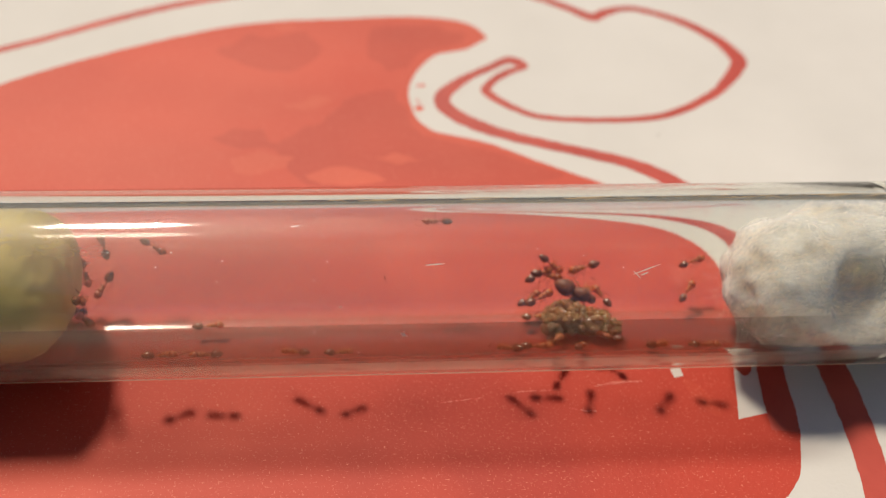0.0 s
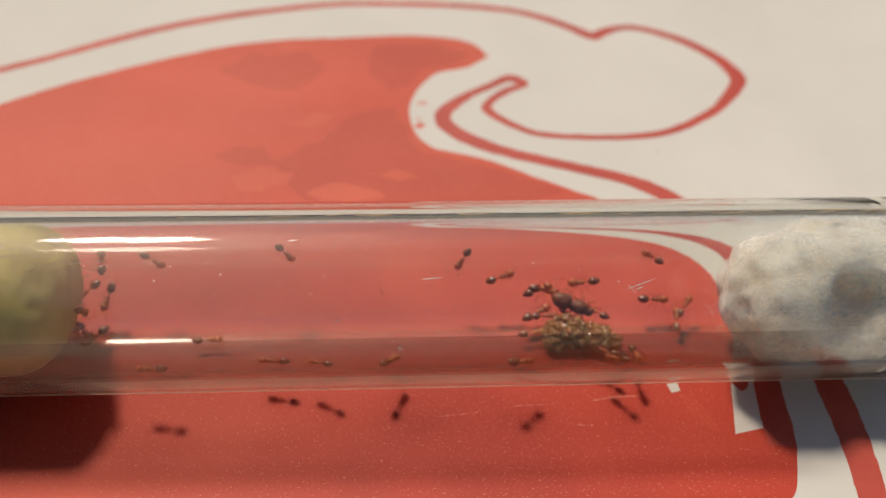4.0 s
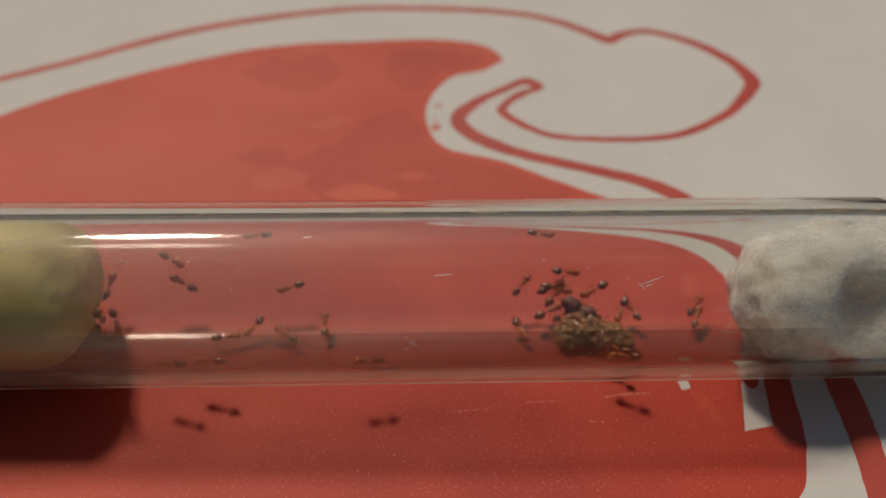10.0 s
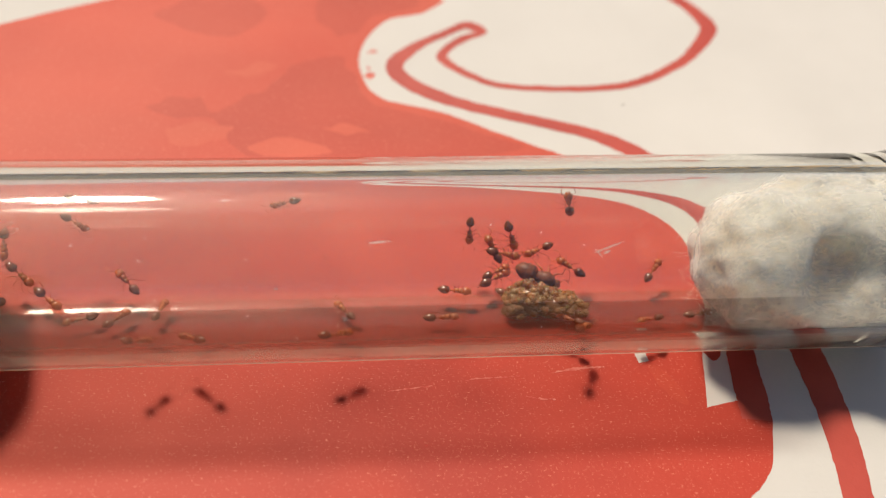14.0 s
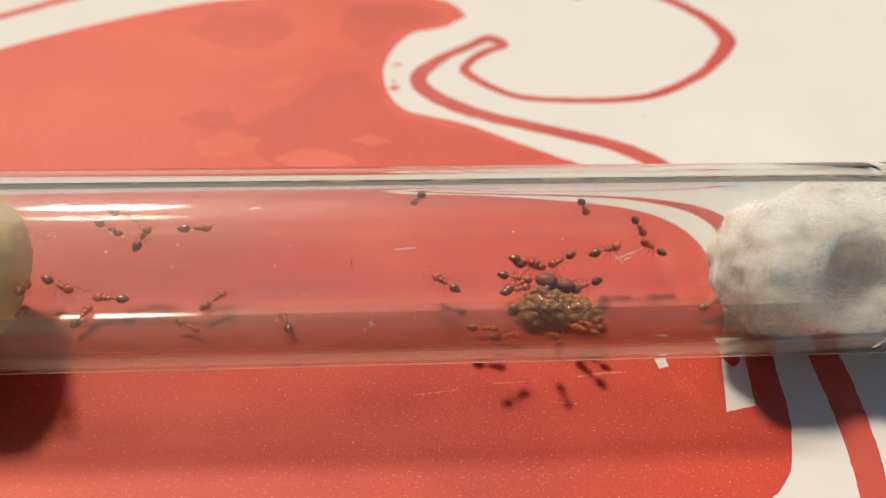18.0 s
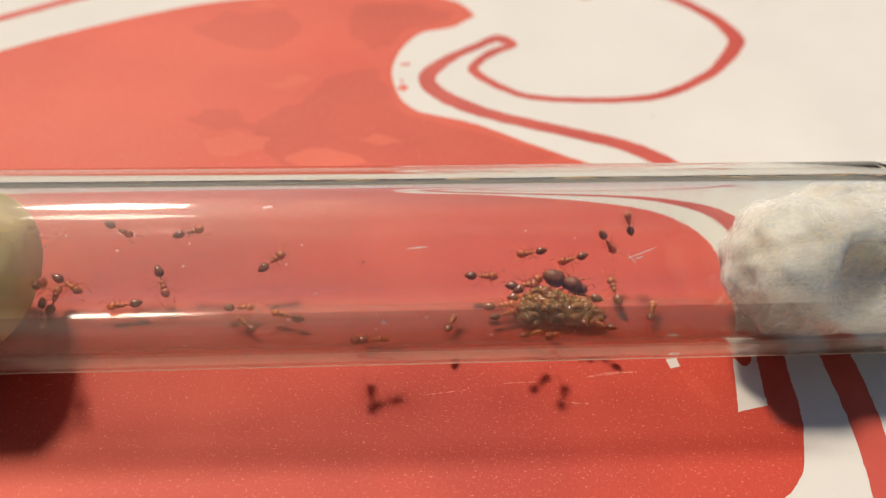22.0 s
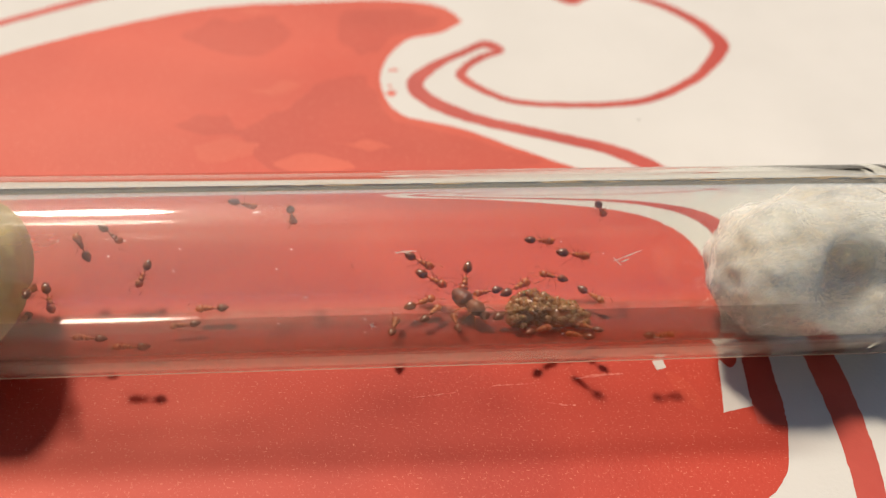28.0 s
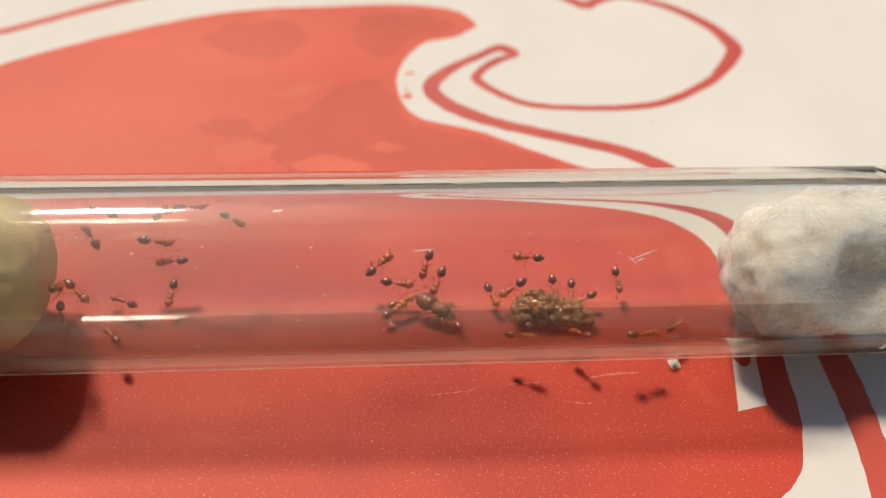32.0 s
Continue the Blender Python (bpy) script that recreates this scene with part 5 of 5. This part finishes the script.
    walk(colony[19], [(t, on_wall(x, a, h)) for t, x, a, h in (
        (0, 4.4, -57, 128), (1, -1.1, -57, 134), (2, -2.5, -52, 77), (3, -6.1, -57, 20), (4.5, -5.1, -29, 86), (6, -4.1, -1, 153),
        (7, -8.2, 2, 147), (7.33, -10.7, -18, 107), (7.67, -13.1, -38, 67), (8, -15.6, -59, 26), (8.33, -15.9, -37, 46), (8.67, -16.2, -16, 66),
        (9, -16.5, 6, 85), (10, -16.0, 1, 136), (11, -16.4, 4, 153), (11.33, -13.6, -17, 101), (11.67, -10.8, -37, 48), (12, -8.1, -58, -4),
        (13, -5.7, -58, 8), (16, -3.3, -43, 37), (17, 1.8, -57, 39), (17.33, 1.8, -30, 74), (17.67, 1.9, -2, 109), (18, 1.9, 26, 144),
        (18.5, -1.6, 8, 192), (19, -5.1, -11, 241), (19.5, -5.1, -31, 302), (20, -5.0, -51, 362), (21, -7.6, -57, 364), (21.67, -7.1, -55, 413),
        (22.33, -6.6, -54, 462), (23, -6.1, -52, 511), (23.5, -3.4, -27, 558), (24, -0.7, -2, 604), (24.33, -1.3, -6, 655), (24.67, -1.9, -9, 706),
        (25, -2.5, -13, 757), (28, -0.5, 11, 742), (29, -1.0, 12, 741), (30, -2.1, 19, 734), (31, -2.4, 15, 732), (32, -3.9, 30, 710),
    )])
    walk(colony[20], [(t, on_wall(x, a, h)) for t, x, a, h in (
        (0, 6.7, -49, -3), (0.5, 6.7, -31, 10), (1, 6.8, -13, 23), (2, 6.9, -27, 18), (2.5, 5.8, -42, 25), (3, 4.7, -58, 33),
        (6, 7.8, -58, 43), (7, 5.1, -44, 66), (7.33, 5.2, -20, 58), (7.67, 5.4, 4, 50), (8, 5.5, 28, 42), (9, 5.4, 20, 29),
        (9.5, 5.3, 12, -20), (10, 5.2, 5, -69), (10.33, 4.9, -17, -94), (10.67, 4.6, -38, -118), (11, 4.3, -60, -143), (11.33, 3.6, -59, -92),
        (11.67, 2.9, -59, -42), (12, 2.2, -58, 9), (12.5, 2.4, -36, 5), (13, 2.7, -13, 0), (16, 3.9, -42, 5), (17, 7.2, -21, -26),
        (17.5, 6.5, -39, 1), (18, 5.8, -57, 28), (19, 5.0, -58, 10), (20, 3.5, -47, 7), (20.5, 3.9, -19, 16), (21, 4.4, 9, 24),
        (22, 5.3, 3, 7), (22.5, 5.1, 20, 27), (23, 5.0, 37, 47), (24, 5.3, 27, 30), (24.5, 4.2, 47, 43), (25, 3.0, 67, 56),
        (26.5, 1.8, 50, 13), (28, 0.6, 34, -30), (29, -0.9, 30, -8), (30, -1.6, 34, -40), (31, -2.5, 31, -11), (32, -5.4, 46, 40),
    )])
    walk(colony[21], [(t, on_wall(x, a, h)) for t, x, a, h in (
        (0, 10.4, -55, 65), (0.33, 12.2, -33, 55), (0.67, 14.0, -11, 45), (1, 15.8, 12, 36), (2, 16.1, 39, 72), (2.5, 17.4, 35, 22),
        (3, 18.7, 32, -27), (5, 18.8, 42, 41), (7, 18.9, 52, 109), (8, 15.7, 36, 174), (9, 14.5, 29, 198), (10, 14.8, 25, 246),
        (10.5, 14.5, 25, 307), (11, 14.3, 25, 367), (12, 14.7, 31, 327), (12.33, 14.7, 31, 269), (12.67, 14.6, 32, 211), (13, 14.5, 33, 153),
        (16, 15.1, 26, 138), (17, 13.8, 27, 165), (18, 14.2, 23, 199), (19, 14.0, 20, 220), (19.5, 13.1, 0, 157), (20, 12.3, -20, 94),
        (21, 12.5, -39, 99), (22, 11.9, -14, 110), (22.5, 13.0, -36, 103), (23, 14.2, -57, 96), (24, 14.2, -57, 98), (25, 13.8, -57, 122),
        (28, 12.4, -48, 130), (29, 11.7, -41, 108), (30, 8.5, -28, 49), (31, 8.7, -40, 49), (31.5, 8.3, -19, 34), (32, 7.9, 2, 19),
    )])
    walk(colony[22], [(t, on_wall(x, a, h)) for t, x, a, h in (
        (0, -10.1, -57, 20), (1, -10.1, -57, 20), (2, -5.6, -30, 6), (2.33, -7.7, -38, 55), (2.67, -9.8, -46, 104), (3, -11.9, -55, 153),
        (4.5, -11.0, -32, 147), (6, -10.0, -9, 142), (7, -15.9, -2, 160), (7.5, -17.7, -30, 106), (8, -19.5, -58, 51), (8.5, -19.9, -30, -19),
        (9, -20.2, -3, -89), (10, -19.0, 12, -130), (11, -17.9, 27, -171), (12, -20.9, 24, -138), (12.33, -20.3, 14, -87), (12.67, -19.6, 5, -35),
        (13, -19.0, -4, 16), (14, -19.6, -1, 69), (15, -20.1, 2, 122), (16, -20.7, 4, 175), (16.33, -20.8, -1, 115), (16.67, -20.8, -5, 55),
        (17, -20.8, -10, -5), (18, -19.8, -12, -38), (18.5, -20.3, -34, 32), (19, -20.9, -57, 101), (19.33, -20.9, -34, 100), (19.67, -21.0, -10, 100),
        (20, -21.0, 13, 99), (20.5, -19.9, 9, 61), (21, -18.8, 6, 24), (22, -16.6, 7, -1), (23, -18.6, 13, -71), (23.33, -18.7, 14, -22),
        (23.67, -18.8, 14, 27), (24, -18.9, 15, 76), (26, -19.4, 4, 132), (28, -20.0, -6, 189), (28.5, -21.6, 12, 240), (29, -23.1, 30, 291),
        (29.5, -23.3, 32, 236), (30, -23.5, 35, 182), (30.33, -24.1, 33, 123), (30.67, -24.8, 31, 64), (31, -25.4, 29, 6), (31.33, -25.9, 25, 56),
        (31.67, -26.5, 22, 105), (32, -27.0, 18, 155),
    )])
    walk(colony[23], [(t, on_wall(x, a, h)) for t, x, a, h in (
        (0, 21.0, -58, -12), (1, 21.0, -58, -12), (1.5, 19.0, -31, 55), (2, 17.0, -4, 122), (3, 20.9, 23, 83), (4.5, 20.8, 6, 81),
        (6, 20.7, -10, 78), (8, 20.9, -3, 40), (9, 23.0, 4, 30), (10, 21.7, 15, 69), (11, 23.3, 7, 20), (12, 25.7, 15, 17),
        (13.33, 25.0, -8, 14), (14.67, 24.2, -32, 11), (16, 23.5, -55, 7), (16.33, 23.3, -34, 32), (16.67, 23.1, -13, 56), (17, 22.9, 9, 80),
        (18, 24.6, 0, 24), (19, 27.1, 10, 27), (19.5, 25.4, 16, -43), (20, 23.8, 22, -113), (20.33, 22.6, -4, -113), (20.67, 21.3, -29, -113),
        (21, 20.1, -54, -112), (21.33, 19.5, -38, -171), (21.67, 18.9, -22, -230), (22, 18.3, -7, -289), (23, 20.3, 2, -274), (23.5, 19.5, 18, -257),
        (24, 18.8, 34, -240), (24.33, 18.6, 26, -288), (24.67, 18.4, 18, -336), (25, 18.2, 10, -385), (28, 14.5, 16, -398), (28.5, 13.9, 13, -464),
        (29, 13.3, 10, -530), (30, 13.1, 7, -542), (31, 13.2, 7, -530), (32, 12.6, 12, -512),
    )])
    walk(colony[24], [(t, on_wall(x, a, h)) for t, x, a, h in (
        (0, 8.6, -32, 51), (2, 8.6, -32, 51), (3, 14.0, -57, 112), (4.5, 14.2, -42, 130), (6, 14.5, -26, 149), (6.5, 11.5, -20, 103),
        (7, 8.6, -15, 57), (7.5, 9.5, 4, 51), (8, 10.3, 23, 46), (9, 7.3, 20, 41), (10, 8.6, 38, 50), (11, 8.5, 43, 7),
        (12, 9.5, 57, -15), (12.33, 9.2, 58, -74), (12.67, 8.8, 60, -132), (13, 8.5, 61, -190), (14, 8.0, 48, -244), (15, 7.4, 34, -298),
        (16, 6.9, 20, -352), (17, 7.4, 13, -361), (18, 7.7, 19, -346), (19, 7.8, 17, -330), (20, 7.3, 15, -325), (21, 7.9, 15, -338),
        (21.33, 8.2, -9, -325), (21.67, 8.5, -33, -312), (22, 8.8, -57, -299), (22.5, 10.5, -56, -256), (23, 12.2, -56, -212), (24, 11.9, -53, -251),
        (25, 11.9, -55, -248), (26.5, 10.6, -42, -289), (28, 9.2, -29, -330), (29, 8.6, -26, -312), (30, 6.5, -12, -334), (31, 6.6, -22, -321),
        (32, 6.0, -44, -386),
    )])
    walk(colony[25], [(t, on_wall(x, a, h)) for t, x, a, h in (
        (0, 11.7, 25, 34), (2, 11.7, 25, 34), (2.5, 11.5, 21, 82), (3, 11.2, 18, 131), (5, 10.7, 21, 89), (7, 10.3, 24, 48),
        (7.33, 10.2, 44, 92), (7.67, 10.2, 65, 137), (8, 10.1, 85, 181), (8.5, 6.9, 102, 164), (9, 3.7, 118, 147), (9.33, 4.8, 115, 93),
        (9.67, 5.8, 111, 39), (10, 6.9, 108, -15), (11, 7.5, 85, -56), (12, 7.0, 76, -86), (13, 7.0, 75, -95), (14.5, 4.9, 59, -87),
        (16, 2.8, 43, -80), (16.33, 3.3, 66, -129), (16.67, 3.7, 89, -178), (17, 4.1, 112, -227), (17.33, 7.2, 108, -174), (17.67, 10.3, 104, -121),
        (18, 13.4, 100, -67), (18.5, 13.4, 108, -109), (19, 13.5, 117, -150), (19.33, 11.9, 96, -153), (19.67, 10.3, 74, -155), (20, 8.7, 53, -158),
        (21, 8.7, 52, -157), (22, 8.5, 52, -170), (22.5, 8.5, 50, -104), (23, 8.6, 47, -38), (24, 7.5, 49, -68), (25, 6.5, 49, -94),
        (26.5, 6.0, 35, -132), (28, 5.6, 21, -169), (29, 4.6, 20, -166), (30, 3.6, 21, -153), (30.5, 3.9, 20, -116), (31, 4.3, 18, -79),
        (32, 4.4, 18, -70),
    )])
    walk(colony[26], [(t, on_wall(x, a, h)) for t, x, a, h in (
        (0, -32.6, 14, -42), (9, -32.6, 14, -42), (10, -32.5, 7, -42), (12, -29.9, 7, -38), (13, -28.5, 2, -23), (14.5, -28.7, 24, -59),
        (16, -28.9, 46, -95), (17, -28.8, 23, -89), (17.5, -27.5, 21, -137), (18, -26.2, 18, -185), (18.33, -26.2, 9, -245), (18.67, -26.3, 1, -305),
        (19, -26.3, -7, -364), (20, -23.2, 17, -305), (21, -21.8, 16, -368), (22, -23.0, 33, -433), (22.25, -22.1, 10, -419), (22.5, -21.2, -12, -404),
        (22.75, -20.3, -35, -390), (23, -19.3, -58, -375), (23.5, -18.8, -34, -443), (24, -18.3, -11, -510), (24.5, -19.6, -27, -528), (25, -20.9, -42, -546),
        (28, -23.7, -45, -543), (28.5, -23.7, -19, -571), (29, -23.7, 6, -598), (30, -27.5, 34, -600), (30.5, -26.7, 41, -649), (31, -25.8, 49, -698),
        (32, -24.4, 72, -729),
    )])
    walk(colony[27], [(t, on_wall(x, a, h)) for t, x, a, h in (
        (0, -21.6, 1, 4), (9, -21.6, 1, 4), (11, -21.3, -10, 50), (11.5, -21.2, -30, 93), (12, -21.0, -49, 137), (13, -20.2, -58, 78),
        (16, -23.2, -57, 22), (16.33, -23.7, -31, 72), (16.67, -24.1, -6, 123), (17, -24.6, 20, 173), (17.5, -21.2, 17, 108), (18, -17.9, 14, 42),
        (18.33, -16.4, -7, 26), (18.67, -15.0, -28, 10), (19, -13.6, -49, -6), (20, -9.2, -55, 12), (20.5, -10.9, -47, 49), (21, -12.6, -38, 85),
        (22, -15.8, -13, 125), (23, -16.2, 4, 143), (23.33, -14.8, 6, 89), (23.67, -13.5, 8, 34), (24, -12.2, 9, -20), (25, -12.3, 6, -12),
        (26, -14.2, 7, -67), (27, -16.0, 9, -122), (28, -17.9, 11, -178), (29, -20.7, 27, -197), (30, -19.4, 23, -219), (31, -19.1, 24, -210),
        (31.5, -21.1, 25, -156), (32, -23.1, 26, -102),
    )])
    walk(colony[28], [(t, on_wall(x, a, h)) for t, x, a, h in (
        (0, 21.7, 27, 54), (17, 21.7, 27, 54), (17.5, 20.9, 41, 103), (18, 20.2, 54, 151), (19, 15.8, 68, 154), (19.5, 15.8, 63, 91),
        (20, 15.8, 57, 28), (21, 19.2, 39, -38), (22, 15.0, 61, -57), (23, 16.2, 54, -51), (23.5, 16.6, 36, -48), (24, 16.9, 18, -45),
        (24.33, 16.7, -7, 10), (24.67, 16.5, -33, 64), (25, 16.3, -58, 119), (26.5, 17.4, -58, 61), (28, 18.6, -58, 2), (28.5, 17.7, -45, 66),
        (29, 16.8, -32, 130), (30, 15.1, -42, 189), (30.5, 16.1, -49, 257), (31, 17.2, -57, 324), (31.5, 18.4, -42, 362), (32, 19.7, -28, 399),
    )])
    walk(colony[29], [(t, on_wall(x, a, h)) for t, x, a, h in (
        (0, 8.7, 45, -13), (21, 8.7, 45, -13), (22, 7.4, 23, 2), (23, 7.3, 28, 15), (24, 5.2, 15, 27), (25, 3.6, 38, 4),
        (26.5, 3.7, 37, -50), (28, 3.7, 35, -103), (29, 2.5, 37, -120), (30, 1.5, 36, -116), (31, 1.0, 37, -114), (32, -0.2, 32, -113),
    )])
    walk(colony[30], [(t, on_wall(x, a, h)) for t, x, a, h in (
        (0, 13.7, -26, 139), (29, 13.7, -26, 139), (30, 11.8, -27, 128), (31, 11.4, -37, 126), (32, 11.3, -41, 123),
    )])
    walk(colony[31], [(t, on_wall(x, a, h)) for t, x, a, h in (
        (0, 7.9, 23, 28), (29, 7.9, 23, 28), (29.5, 7.2, 20, -40), (30, 6.4, 17, -107), (31, 6.6, 18, -95), (32, 6.4, 24, -146),
    )])
    walk(queen, [(t, on_wall(x, a, h)) for t, x, a, h in (
        (0, 11.3, 28, -28), (1, 11.4, 31, -24), (2, 11.4, 32, -22), (3, 11.3, 31, -24), (6, 11.3, 28, -28), (7, 11.3, 26, -30),
        (8, 11.1, 24, -31), (9, 10.9, 24, -31), (10, 11.0, 23, -31), (11, 11.2, 23, -31), (12, 11.3, 23, -31), (13, 11.5, 23, -29),
        (16, 11.7, 22, -23), (17, 11.6, 21, -19), (18, 11.5, 22, -18), (19, 11.4, 23, -16), (20, 11.5, 23, -16), (21, 11.4, 24, -19),
        (22, 11.2, 24, -24), (23, 10.4, 22, -29), (24, 8.7, 20, -33), (25, 6.3, 14, -41), (28, 3.9, 6, -48), (29, 2.3, 5, -46),
        (30, 1.4, 7, -42), (31, 0.5, 6, -41), (32, -0.6, 3, -41),
    )])
    walk(brood, [(t, on_wall(x, -5, 0)) for t, x in (
        (0, 11.2), (1, 11.4), (2, 11.5), (3, 11.5), (6, 11.4), (7, 11.2), (8, 11.3), (9, 11.5), (10, 11.6),
        (11, 11.9), (12, 12.0), (13, 11.8), (16, 11.5), (17, 11.3), (18, 11.1), (19, 10.8), (20, 10.5), (21, 10.3),
        (22, 10.2), (23, 10.1), (24, 10.0), (25, 10.1), (28, 10.2), (29, 10.2), (30, 10.2), (31, 9.9), (32, 9.2),
    )])


motions()
